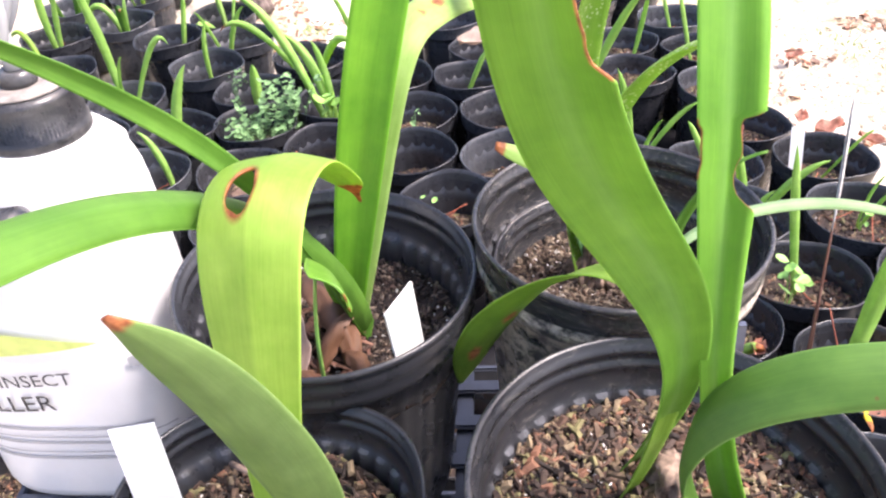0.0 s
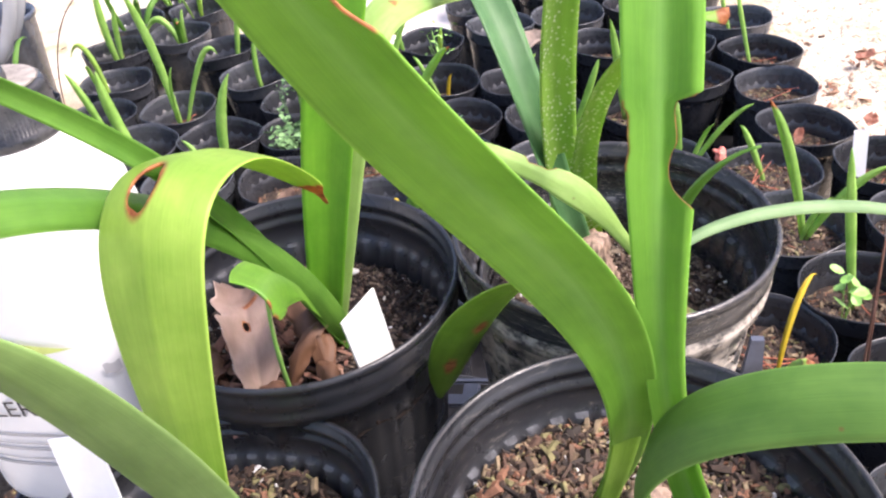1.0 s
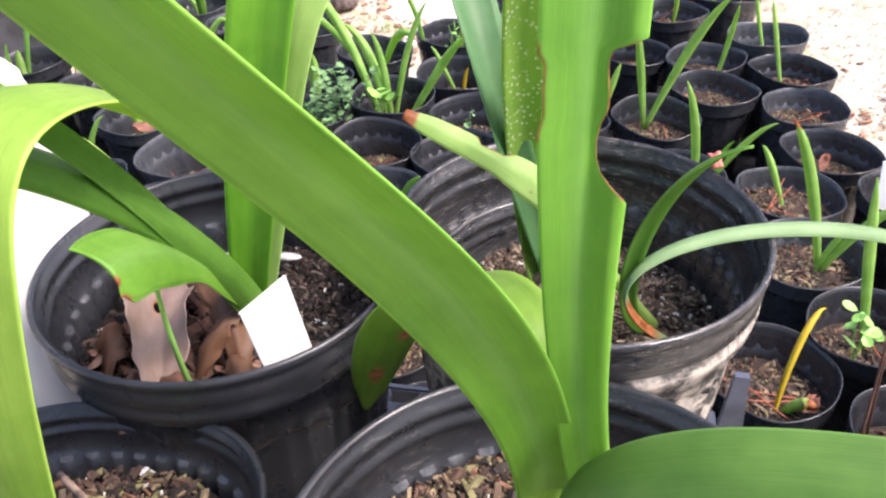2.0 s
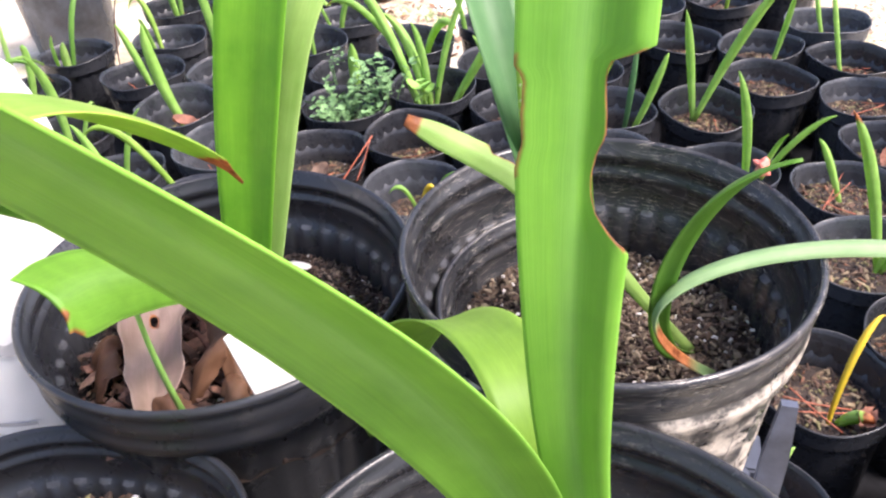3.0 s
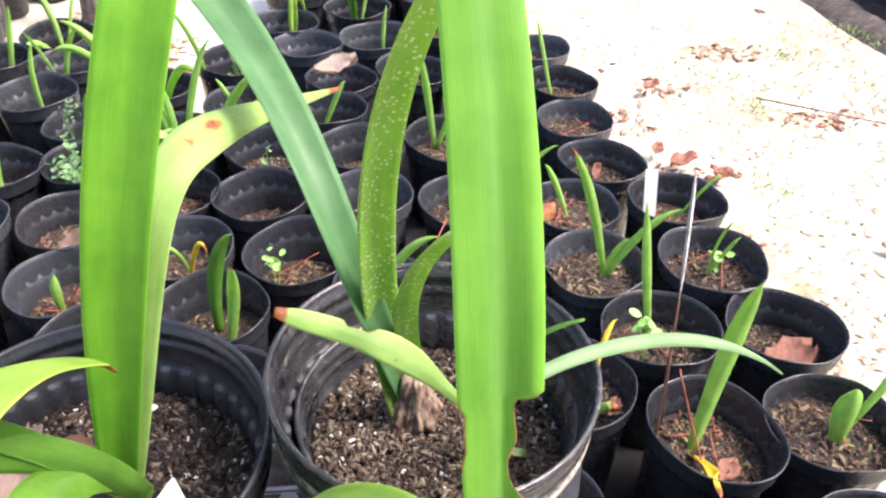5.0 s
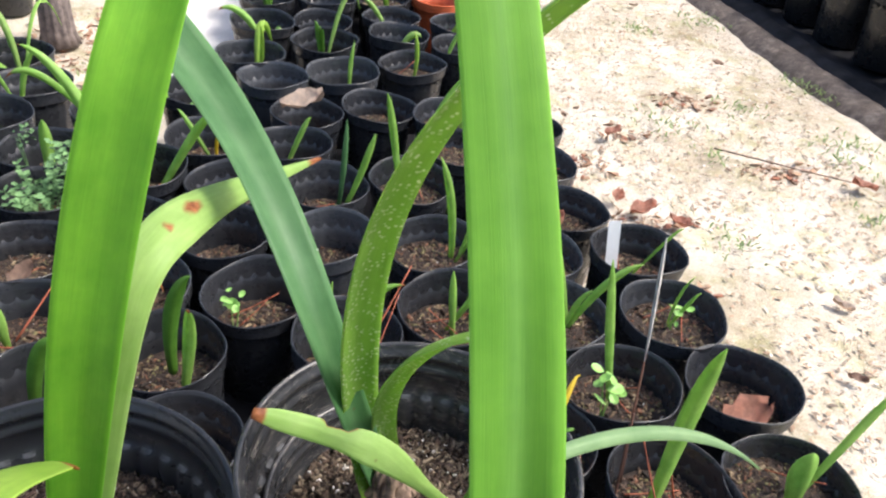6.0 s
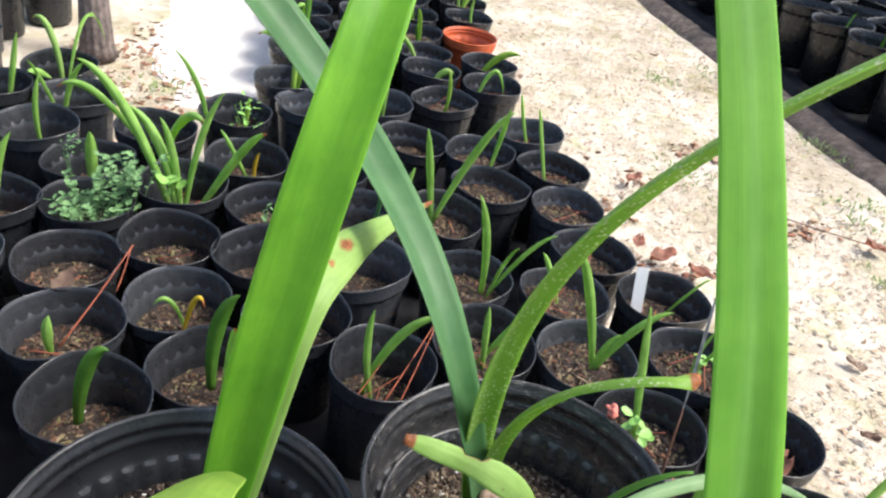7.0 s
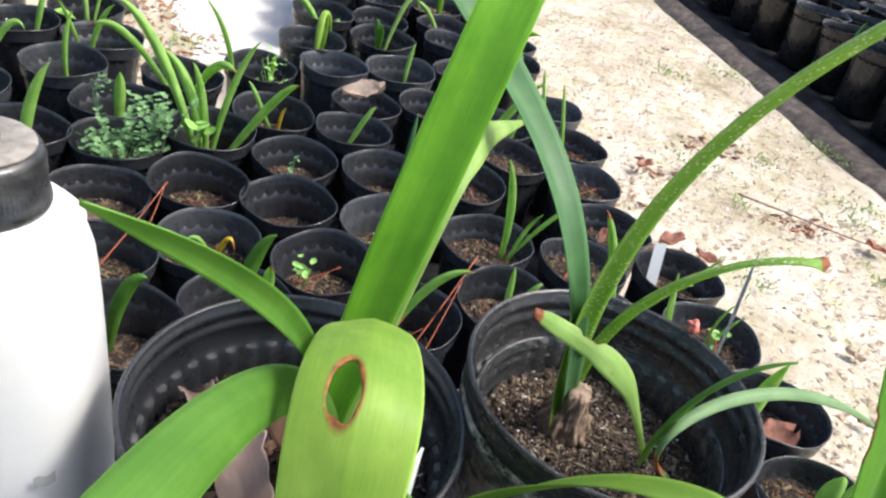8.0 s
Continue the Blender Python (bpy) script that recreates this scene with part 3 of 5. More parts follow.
def crate(z0, z1, posts):
    """Slatted black plastic crate: rails, slatted sides, lattice floor and corner posts."""
    x0, x1, y0, y1 = -0.262, 0.21, 0.105, 0.452
    root = thing("plastic_crate", Matrix.Translation((0, 0.28, z0)), "black slatted plastic crate carrying large pots", "crate", "stacked crates")
    o = Vector((0, 0.28, z0))

    def put(name, lo, hi):
        return part(name, box_bm([(Vector(lo) - o, Vector(hi) - o)], 0.0015), CRATE, root, smooth=False)

    for k in range(3):
        z = z0 + 0.01 + (z1 - z0 - 0.04) * k / 2
        put("rail", (x0, y0, z), (x1, y0 + 0.006, z + 0.022))
        put("rail", (x0, y1 - 0.006, z), (x1, y1, z + 0.022))
        put("rail", (x0, y0 + 0.006, z), (x0 + 0.006, y1 - 0.006, z + 0.022))
        put("rail", (x1 - 0.006, y0 + 0.006, z), (x1, y1 - 0.006, z + 0.022))
    for x, y in ((x0, y0), (x1 - 0.03, y0), (x0, y1 - 0.03), (x1 - 0.03, y1 - 0.03)):
        put("corner_post", (x + 0.001, y + 0.001, z0), (x + 0.029, y + 0.029, posts))
    for k in range(15):
        x = x0 + 0.02 + (x1 - x0 - 0.055) * k / 14
        put("floor_slat", (x, y0 + 0.008, z1 - 0.013), (x + 0.012, y1 - 0.008, z1 - 0.005))
    for k in range(10):
        y = y0 + 0.02 + (y1 - y0 - 0.055) * k / 9
        put("floor_slat", (x0 + 0.008, y, z1 - 0.0045), (x1 - 0.008, y + 0.012, z1 - 0.0002))
    return root


crate(0.0, 0.19, 0.19)
top_crate = crate(0.192, FLOOR, FLOOR)
for y in (0.15, 0.392):
    bm = bmesh.new()
    ring = [[bm.verts.new((0.203 + sx * w, y - 0.28 + sy * 0.002, z - 0.192)) for sx, sy in ((-1, -1), (1, -1), (1, 1), (-1, 1))] for w, z in ((0.0065, FLOOR - 0.05), (0.006, FLOOR + 0.05), (0.0035, FLOOR + 0.085))]
    for a, b in zip(ring, ring[1:]):
        for i in range(4):
            bm.faces.new((a[i], a[(i + 1) % 4], b[(i + 1) % 4], b[i]))
    bm.faces.new(ring[0][::-1])
    bm.faces.new(ring[2])
    part("side_post", bm, POST_BLUE, top_crate, "tapered blue-grey side post", smooth=False)


# ---- large potted bulbs on the crate ----
def big_pot(name, x, y, rim, r, label, pot_mat, level, key, chip_mat=None, chips=900, seed=0, inner=None, size=(0.0018, 0.006)):
    root = thing(name, Matrix.Translation((x, y, FLOOR)), label, "potted plant", "large pots on the crate")
    h = rim - FLOOR
    body = part("pot", lathe(pot_profile(r, h), 160, 40), pot_mat, root)
    if inner:
        body.data.materials.append(POT_CRUST)
        for face in body.data.polygons[:160 * 7]:
            face.material_index = 1
        ob = part("inner_pot", lathe(pot_profile(inner[0], inner[1]), 160, 40), pot_mat, root, "nested inner pot with a pale crusted lip")
        ob.location = (inner[2], 0.004, 0.006)
    glint_ledges(body.data, 160)
    k = r * (0.74 + 0.22 * (level - FLOOR) / h) if not inner else inner[0] * 0.93
    # painted highlights on the inner flute ledges
    soil = part("soil", soil_bm(k, 0.005, seed, 22, 96), SOIL, root, "dark potting mix")
    soil.location = (inner[2] if inner else 0, 0.004 if inner else 0, level - FLOOR - 0.003)
    for nm, count, lo, hi, mat, flat, sd in (("bark_mulch", chips, *size, chip_mat or CHIPS, 0.4, 1), ("fine_mulch", chips, 0.001, 0.0028, chip_mat or CHIPS, 0.6, 2), ("perlite", chips // 16, 0.001, 0.0026, PERLITE, 0.9, 3)):
        ob = new(nm, chips_mesh(nm, k * 0.96, count, lo, hi, mat, seed * 7 + sd, flat, 0.001))
        ob.parent, ob.location = root, soil.location + Vector((0, 0, 0.0025))
        tagged(ob, kind="stuff")
    return root


def big_leaf(root, points, widths, side, mat, name="leaf", label="", **more):
    o = root.matrix_world.translation
    return part(name, leaf_bm([Vector(p) - o for p in points], [(u, w / 1000) for u, w in widths], side, **more), mat, root, label)


def plant_tag(root, at, turn, width, length, lean=0.0, label="blank white plastic plant tag", mat=None):
    """A pointed plastic label; at is its top middle in world metres, turn its edge and up directions."""
    bm = bmesh.new()
    w, t = width / 2, 0.0005
    ring = [(-w, 0), (w, 0), (w, -0.72 * length), (0, -length), (-w, -0.72 * length)]
    front, back = [bm.verts.new((x, -t, z)) for x, z in ring], [bm.verts.new((x, t, z)) for x, z in ring]
    bm.faces.new(front)
    bm.faces.new(back[::-1])
    for i in range(5):
        j = (i + 1) % 5
        bm.faces.new((front[j], front[i], back[i], back[j]))
    ob = part("plant_tag", bm, mat or TAG, root, label, smooth=False)
    x = Vector(turn[0]).normalized()
    z = Vector(turn[1])
    z = (z - z.dot(x) * x).normalized()
    y = z.cross(x)
    axes = Matrix(((x.x, y.x, z.x, at[0]), (x.y, y.y, z.y, at[1]), (x.z, y.z, z.z, at[2]), (0, 0, 0, 1)))
    ob.matrix_basis = root.matrix_world.inverted() @ axes
    return ob


# pot with the tall upright notched leaf
pc = big_pot("potted_amaryllis", 0.119, 0.216, 0.551, 0.081, "strap-leaved bulb plant with chewed leaves in black pot", POT_DUSTY, 0.517, "c", seed=3, chips=4200)
big_leaf(pc, [(0.1092, 0.2539, 0.5086), (0.1349, 0.1648, 0.7069), (0.0536, 0.2273, 0.6509), (0.0491, 0.0834, 0.833)], [(0, 17), (0.12, 15.5), (0.25, 16.5), (0.5, 21.8), (0.7, 23.7), (0.85, 19.2), (1, 13.7)], (0.81, 0.55, 0.05), LEAF, side_end=(0.18, -0.79, 0.74),
         label="long arching leaf with a bitten edge", steps=260, across=16, cup=0.1,
         scallop=[(0.806, 1.0), (0.809, 0.84), (0.815, 0.66), (0.824, 0.6), (0.834, 0.62), (0.846, 0.56), (0.858, 0.53), (0.873, 0.52), (0.877, 0.58), (0.879, 1.0)])
big_leaf(pc, [(0.149, 0.232, 0.515), (0.096, 0.187, 0.66), (0.131, 0.227, 0.7), (0.107, 0.304, 0.823)], [(0, 13), (0.25, 10.5), (0.4, 13.8), (0.6, 19.5), (0.8, 19.5), (1, 16)], (1, 0.12, 0), LEAF_UPRIGHT,
         label="upright leaf with two deep bites", steps=330, across=18, last=1.3, cup=-0.03, crease=(0.1, 0.14, 0.55), notches=[(0.52, 0.57, -1, 0.12)],
         scallop=[(0.478, 1.0), (0.4815, 0.86), (0.488, 0.62), (0.496, 0.4), (0.506, 0.29), (0.517, 0.27), (0.529, 0.33), (0.538, 0.44), (0.548, 0.43), (0.561, 0.38), (0.57, 0.37), (0.576, 0.45), (0.5785, 0.6), (0.58, 1.0)])
big_leaf(pc, [(0.104, 0.233, 0.515), (0.144, 0.189, 0.731), (0.05, 0.315, 0.583), (0.033, 0.322, 0.493)], [(0, 12), (0.6, 19), (0.8, 23), (0.93, 16), (1, 3)], (0.75, 0.65, 0), LEAF_MID, side_end=(1, 0.1, 0.05),
         label="leaf curled over with brown spots", steps=60, across=8, cup=0.1, dry_spots=[(0.78, 0.5, 0.02), (0.9, 0.1, 0.02)])
big_leaf(pc, [(0.137, 0.211, 0.512), (0.089, 0.202, 0.605), (0.122, 0.197, 0.642), (0.234, 0.179, 0.638)], [(0, 13), (0.4, 17), (0.7, 20), (1, 14), (1.1, 3)], (0.15, 0.75, 0.62), LEAF_DARK,
         label="broad leaf arching over the rim", steps=60, across=8, last=1.1, cup=0.12)

# pot with the broad upright leaf
pa = big_pot("potted_amaryllis", -0.038, 0.355, 0.546, 0.081, "strap-leaved bulb plant with white tag in black pot", POT, 0.5, "a", chip_mat=CHIPS_DARK, seed=5, chips=5200, size=(0.0013, 0.0045))
big_leaf(pa, [(-0.03, 0.351, 0.5), (-0.01, 0.361, 0.652), (0.014, 0.371, 0.736), (0.03, 0.419, 0.779)], [(0, 13), (0.1, 18), (0.25, 23), (0.4, 25), (0.7, 25), (1, 22.5)], (1, 0.1, 0), LEAF_RICH,
         label="tall upright leaf with pale midrib", steps=80, across=10, last=1.35, cup=0.2)
big_leaf(pa, [(-0.028, 0.35, 0.5), (0.021, 0.38, 0.701), (-0.008, 0.362, 0.681), (0.077, 0.523, 0.633)], [(0, 12), (0.5, 18), (0.65, 20), (0.8, 13), (1, 2)], (0.95, 0.1, 0), LEAF_PALE, face=(-0.1, -0.8, 0.5),
         label="bent pale leaf with rusty spots", steps=60, across=8, cup=0.1, dry_spots=[(0.7, 0.2, 0.02), (0.62, 0.1, 0.012)], dry_tip=0.02)
big_leaf(pa, [(-0.021, 0.355, 0.5), (-0.0354, 0.322, 0.5635), (-0.0214, 0.291, 0.6526), (-0.0844, 0.194, 0.7483)], [(0, 12), (0.4, 12), (0.65, 9.5), (0.85, 7), (0.95, 4.5), (1, 1)], (0.86, -0.5, 0), LEAF_DEEP, face=(-0.5, -0.45, 0.7), steps=60, across=8, cup=0.22)
big_leaf(pa, [(-0.029, 0.362, 0.5), (-0.002, 0.34, 0.487), (-0.033, 0.33, 0.655), (-0.077, 0.163, 0.697)], [(0, 13), (0.5, 14), (0.9, 17), (1.0, 17), (1.1, 12)], (0.97, -0.24, 0), LEAF_DEEP, face=(0.25, -0.55, 0.8), steps=60, across=8, last=1.08, cup=0.15)
big_leaf(pa, [(-0.026, 0.354, 0.5), (-0.031, 0.336, 0.562), (-0.022, 0.285, 0.604), (-0.006, 0.24, 0.6255)], [(0, 9), (0.3, 15), (0.65, 22), (0.9, 24), (1, 21)], (0.6, -0.1, -0.78), LEAF, label="short arching leaf with a ragged cut end",
         steps=70, across=12, cup=0.14, wave=0.05, notches=[(0.965, 1.02, 1, 0.25)], dry_spots=[(1.0, 0.5, 0.012)])
plant_tag(pa, (0.0075, 0.2985, 0.573), ((0.5, 0.86, 0.18), (-0.1, -0.24, 0.97)), 0.022, 0.078)

# deformed front pot with the folded holed leaf
pf = big_pot("potted_amaryllis", -0.048, 0.219, 0.519, 0.069, "bulb plant with folded, holed leaf in dented pot", POT, 0.488, "f", seed=8, chips=1800)
big_leaf(pf, [(-0.036, 0.204, 0.488), (-0.024, 0.213, 0.721), (-0.036, 0.223, 0.692), (-0.016, 0.315, 0.65), (-0.013, 0.347, 0.594)], [(0, 15), (0.1, 22), (0.25, 33), (0.42, 36), (0.6, 32), (0.75, 23), (0.9, 15), (0.96, 4), (1, 1.5)], (1, -0.08, 0), LEAF_YELLOW,
         label="yellow-green leaf folded over with a hole", steps=200, across=34, cup=-0.1, hole=(0.437, -0.24, 0.058, 0.25), dry_tip=0.09, wave=0.02)
big_leaf(pf, [(-0.036, 0.242, 0.485), (-0.005, 0.175, 0.555), (-0.01, 0.178, 0.63), (-0.036, 0.15, 0.694)], [(0, 20), (0.5, 26), (0.75, 22), (0.9, 15), (1, 2)], (0.9, -0.3, 0.3), LEAF_OLIVE, face=(0.0, -0.9, 0.4), label="broad leaf with a rusty tip", steps=60, across=8, cup=0.15, dry_tip=0.02)
for vert in next(o for o in pf.children if o.name.startswith("pot")).data.vertices:
    swell = 1 + 0.085 * math.sin(2 * math.atan2(vert.co.y, vert.co.x)) ** 2 * min(1.0, max(0.0, vert.co.z / 0.134 - 0.3) / 0.6)
    vert.co.x, vert.co.y = vert.co.x * swell, vert.co.y * swell
plant_tag(pf, (-0.102, 0.241, 0.553), ((0.9, 0.1, 0.1), (-0.35, 0.2, 0.9)), 0.02, 0.08)

# old limed double pot with the speckled plant
pr = big_pot("potted_amaryllis", 0.118, 0.37, 0.568, 0.077, "speckled-leaf bulb in chalky, nested black pots", POT_OLD, 0.512, "r", CHIPS_GREY, 3600, 12, inner=(0.069, 0.145, 0.003), size=(0.0015, 0.004))
big_leaf(pr, [(0.11, 0.394, 0.515), (0.064, 0.332, 0.701), (0.067, 0.474, 0.651), (-0.023, 0.506, 0.746)], [(0, 13), (0.35, 19), (0.6, 21), (0.8, 25), (1, 25)], (0.72, 0.68, 0), LEAF_BLUE, label="blue-green leaf", steps=70, across=8, last=1.15, cup=0.2)
big_leaf(pr, [(0.106, 0.387, 0.515), (0.078, 0.388, 0.631), (0.097, 0.354, 0.727), (0.1, 0.303, 0.777), (0.156, 0.305, 0.814)], [(0, 16), (0.25, 18), (0.45, 16), (0.7, 13), (1, 10)], (0.85, 0.5, 0), LEAF_SPECK, label="long leaf with pale specks", steps=70, across=8, last=1.1, cup=0.2)
big_leaf(pr, [(0.115, 0.407, 0.515), (0.087, 0.37, 0.637), (0.123, 0.314, 0.692), (0.151, 0.322, 0.683)], [(0, 12), (0.4, 12), (0.7, 10), (1, 6)], (0.9, 0.4, 0), LEAF_SPECK, label="arching speckled leaf with brown end", steps=50, across=8, cup=0.2, dry_tip=0.05)
big_leaf(pr, [(0.156, 0.373, 0.512), (0.099, 0.333, 0.604), (0.125, 0.355, 0.584), (0.053, 0.344, 0.625)], [(0, 4), (0.3, 6), (0.55, 12), (0.7, 13), (0.8, 10), (0.95, 8), (1, 4)], (0.3, -0.9, 0.3), LEAF_PALE, face=(0.0, -0.7, 0.7), label="chewed pale leaf", steps=80, across=8, cup=0.07, notches=[(0.76, 0.86, -1, 0.4)], dry_tip=0.02)
big_leaf(pr, [(0.155, 0.371, 0.512), (0.13, 0.346, 0.527), (0.133, 0.343, 0.609), (0.171, 0.33, 0.627)], [(0, 5), (0.5, 10), (0.75, 9), (1, 1)], (0.8, 0.6, 0), LEAF_DEEP, steps=40, across=6, cup=0.2)
big_leaf(pr, [(0.164, 0.357, 0.515), (0.072, 0.302, 0.602), (0.249, 0.422, 0.57), (0.296, 0.375, 0.543)], [(0, 4), (0.4, 6.5), (0.8, 7.5), (1, 1)], (0.1, 1, 0.2), LEAF_GREYISH, label="long thin leaf with a rusty base", steps=60, across=6, cup=0.2, dry_spots=[(0.1, 0, 0.06)])


def bulb(root, at, r):
    bm = lathe([(0.15 * r, -0.4 * r, 0), (0.85 * r, -0.1 * r, 0), (1.0 * r, 0.45 * r, 0), (0.86 * r, 1.05 * r, 0), (0.62 * r, 1.75 * r, 0), (0.5 * r, 2.5 * r, 0), (0.0, 2.7 * r, 0)], 40, 9)
    bmesh.ops.subdivide_edges(bm, edges=bm.edges[:], cuts=2, use_grid_fill=True)
    for v in bm.verts:
        k = 1 + 0.34 * noise.noise((v.co.x * 240, v.co.y * 240, v.co.z * 80)) + 0.3 * noise.noise((v.co.x * 620, v.co.y * 620, v.co.z * 260))
        v.co.x, v.co.y = v.co.x * k, v.co.y * k
    ob = part("bulb", bm, BULB, root, "papery brown bulb")
    ob.location = Vector(at) - root.matrix_world.translation


bulb(pr, (0.1105, 0.39, 0.508), 0.0138)
bulb(pc, (0.125, 0.238, 0.5), 0.013)
bulb(pa, (-0.028, 0.357, 0.483), 0.011)


# ---- white jug: flattened body with rounded shoulders, cap off its centre ----
JUG_A, JUG_B, JUG_N, JUG_SHIFT = 0.07, 0.05, 3.2, -0.022


def jug_front(x, grow=0.0):
    """Depth of the jug's front face at x from its middle."""
    return -(JUG_B + grow) * (1 - min(0.999, abs(x / (JUG_A + grow))) ** JUG_N) ** (1 / JUG_N)


def jug():
    root = thing("spray_jug", Matrix.Translation((-0.178, 0.376, FLOOR)), "white plastic insect killer jug with black cap", "jug")
    bm = bmesh.new()
    rings = []
    for share, round_off, z in ((0.9, 0, 0.0), (0.98, 0, 0.003), (1.0, 0, 0.01), (0.99, 0, 0.08), (0.965, 0, 0.12), (0.945, 0, 0.15), (0.925, 0, 0.175), (0.905, 0, 0.193), (0.885, 0.02, 0.204), (0.855, 0.06, 0.2115), (0.82, 0.12, 0.217), (0.8, 0.3, 0.222), (0.71, 0.6, 0.2265), (0.6, 0.85, 0.231), (0.5, 1, 0.2345), (0.4, 1, 0.237), (0.38, 1, 0.24)):
        ring = []
        for i in range(96):
            t = 2 * math.pi * i / 96
            c, n = math.cos(t), math.sin(t)
            box = 1 / ((abs(c) / JUG_A) ** JUG_N + (abs(n) / JUG_B) ** JUG_N) ** (1 / JUG_N)
            r = share * ((1 - round_off) * box + round_off * 0.058)
            ring.append(bm.verts.new((r * c + JUG_SHIFT * (1 - round_off), r * n, z)))
        rings.append(ring)
    for p, q in zip(rings, rings[1:]):
        for i in range(96):
            bm.faces.new((p[i], p[(i + 1) % 96], q[(i + 1) % 96], q[i]))
    bm.faces.new(rings[0][::-1])
    bm.faces.new(rings[-1])
    part("body", bm, WHITE, root, "white plastic body")
    cap = part("cap", lathe([(0.0262, 0.235, 0), (0.0268, 0.237, 0), (0.0262, 0.241, 0), (0.0256, 0.242, -0.0012), (0.0252, 0.258, -0.0012), (0.0235, 0.2615, 0), (0.0, 0.2618, 0)], 160, 80), CAP, root, "ribbed black screw cap")
    part("cap_top", lathe([(0.0225, 0.2622, 0), (0.0215, 0.2632, 0), (0.012, 0.2632, 0), (0.0105, 0.2626, 0), (0.0, 0.2628, 0)], 48), CAP_DUST, cap, "dusty cap top")
    part("spout", lathe([(0.0085, 0.2628, 0), (0.009, 0.265, 0), (0.0082, 0.27, 0), (0.005, 0.2705, 0), (0.0045, 0.266, 0), (0.0, 0.2655, 0)], 28), CAP, cap, "dark spout on the cap")
    return root


jg = jug()


# ---- small pots of the bed ----
SPOTS = {
    "stub": (0.446, 0.66), "two": (0.604, 0.665), "mark": (0.44, 0.812), "dry": (0.612, 0.825), "sprouts": (0.578, 0.96), "redtip": (0.411, 0.952), "tag": (0.546, 1.11),
    "redbits": (0.482, 1.255), "grey": (0.392, 1.12), "star": (-0.02, 1.01), "curl": (-0.095, 0.905), "wilt": (-0.165, 1.035), "stick": (-0.302, 0.975), "curve": (-0.24, 0.83),
    "needles": (0.105, 0.905), "upright": (0.254, 0.97), "trio": (0.272, 1.125), "vee": (0.212, 1.335), "heart": (-0.21, 1.315), "feather": (-0.349, 1.272), "whiteweed": (-0.386, 1.405),
    "spike": (-0.49, 1.505), "farvee": (-0.49, 1.655), "bare_a": (-0.208, 1.17), "bare_b": (-0.342, 1.115), "bare_c": (-0.068, 1.145), "bare_d": (-0.062, 1.297), "orange": (-0.118, 1.462),
    "lean": (0.025, 1.45), "twin": (0.1, 1.3), "hook": (0.452, 1.36), "stalk": (0.452, 1.52), "edge_a": (0.456, 1.68), "edge_b": (0.41, 1.95), "pale": (0.285, 1.845), "mid_a": (0.33, 1.56),
    "mid_b": (0.33, 1.41), "back_a": (-0.013, 1.70), "back_b": (-0.172, 1.665), "back_c": (0.126, 1.77), "mid_c": (0.17, 1.6), "near_a": (0.35, 0.735), "left_a": (-0.62, 1.38), "left_b": (-0.63, 1.23),
    "left_c": (-0.473, 1.246), "left_d": (-0.471, 1.11), "left_e": (-0.9, 1.7), "left_f": (-0.61, 1.66), "left_g": (-0.78, 1.35), "left_h": (-0.61, 0.99), "dryleaf": (0.08, 1.575),
}


def settle(fixed, loose, gap, rounds=40):
    """Push pots apart until their lips no longer cross."""
    pts = [list(p) for p in fixed] + [list(p) for p in loose]
    soft = [0.5] * len(fixed) + [1.0] * len(loose)
    for _ in range(rounds):
        for i in range(len(pts)):
            for j in range(i):
                dx, dy = pts[i][0] - pts[j][0], pts[i][1] - pts[j][1]
                if abs(dx) < gap and abs(dy) < gap:
                    d = math.hypot(dx, dy)
                    if 1e-6 < d < gap:
                        k = (gap - d) / d * 0.6 / (soft[i] + soft[j])
                        pts[i][0] += dx * k * soft[i]
                        pts[i][1] += dy * k * soft[i]
                        pts[j][0] -= dx * k * soft[j]
                        pts[j][1] -= dy * k * soft[j]
    return pts


rng = random.Random(4)
taken = list(SPOTS.values()) + [(0.4, 2.32)]
FILL = []
row = 0
y = 0.5
while y < 3.5:
    x = -1.75 + (0.08 if row % 2 else 0)
    while x < 0.8:
        px, py = x + rng.uniform(-0.012, 0.012), y + rng.uniform(-0.012, 0.012)
        if in_bed(px, py) and all((px - a) ** 2 + (py - b) ** 2 > 0.139 ** 2 for a, b in taken):
            taken.append((px, py))
            FILL.append((px, py))
        x += 0.08
    y += 0.05
    row += 1
settled = settle(list(SPOTS.values()) + [(0.4, 2.32)], FILL, 0.151)
FILL = settled[len(SPOTS) + 1:]
SPOTS = {key: tuple(p) for key, p in zip(SPOTS, settled)}
P = {}
LOOKS = {
    "stub": "black nursery pot with tall leaf, dead yellow leaf and dry stalk", "tag": "black nursery pot with blank white plant tag", "mark": "black nursery pot with narrow leaf and bright weed",
    "heart": "black nursery pot with spreading strap leaves and round weed", "feather": "black nursery pot overgrown with feathery green weed", "whiteweed": "black nursery pot with small weed and short leaf",
    "dry": "black nursery pot holding a dry reddish fallen leaf", "needles": "black nursery pot with seedling and red pine needles", "stick": "black nursery pot with short leaf and pine needles",
    "two": "black nursery pot with two broad pale leaves", "redtip": "black nursery pot with red-tipped strap-leaf seedling", "dryleaf": "black nursery pot with large dry leaf across it",
    "star": "black nursery pot with bright green star-shaped weed", "wilt": "black nursery pot with wilted yellowing seedling",
}
for n, (key, (x, y)) in enumerate(SPOTS.items()):
    P[key] = small_pot(x, y, 100 + n, LOOKS.get(key, "bare black nursery pot holding only dark soil" if key.startswith("bare") else "bulb seedling in ribbed black nursery pot"), bare=key.startswith("bare"), depth=0.055 if key == "dry" else 0.036 if x > 0.2 else 0.06)

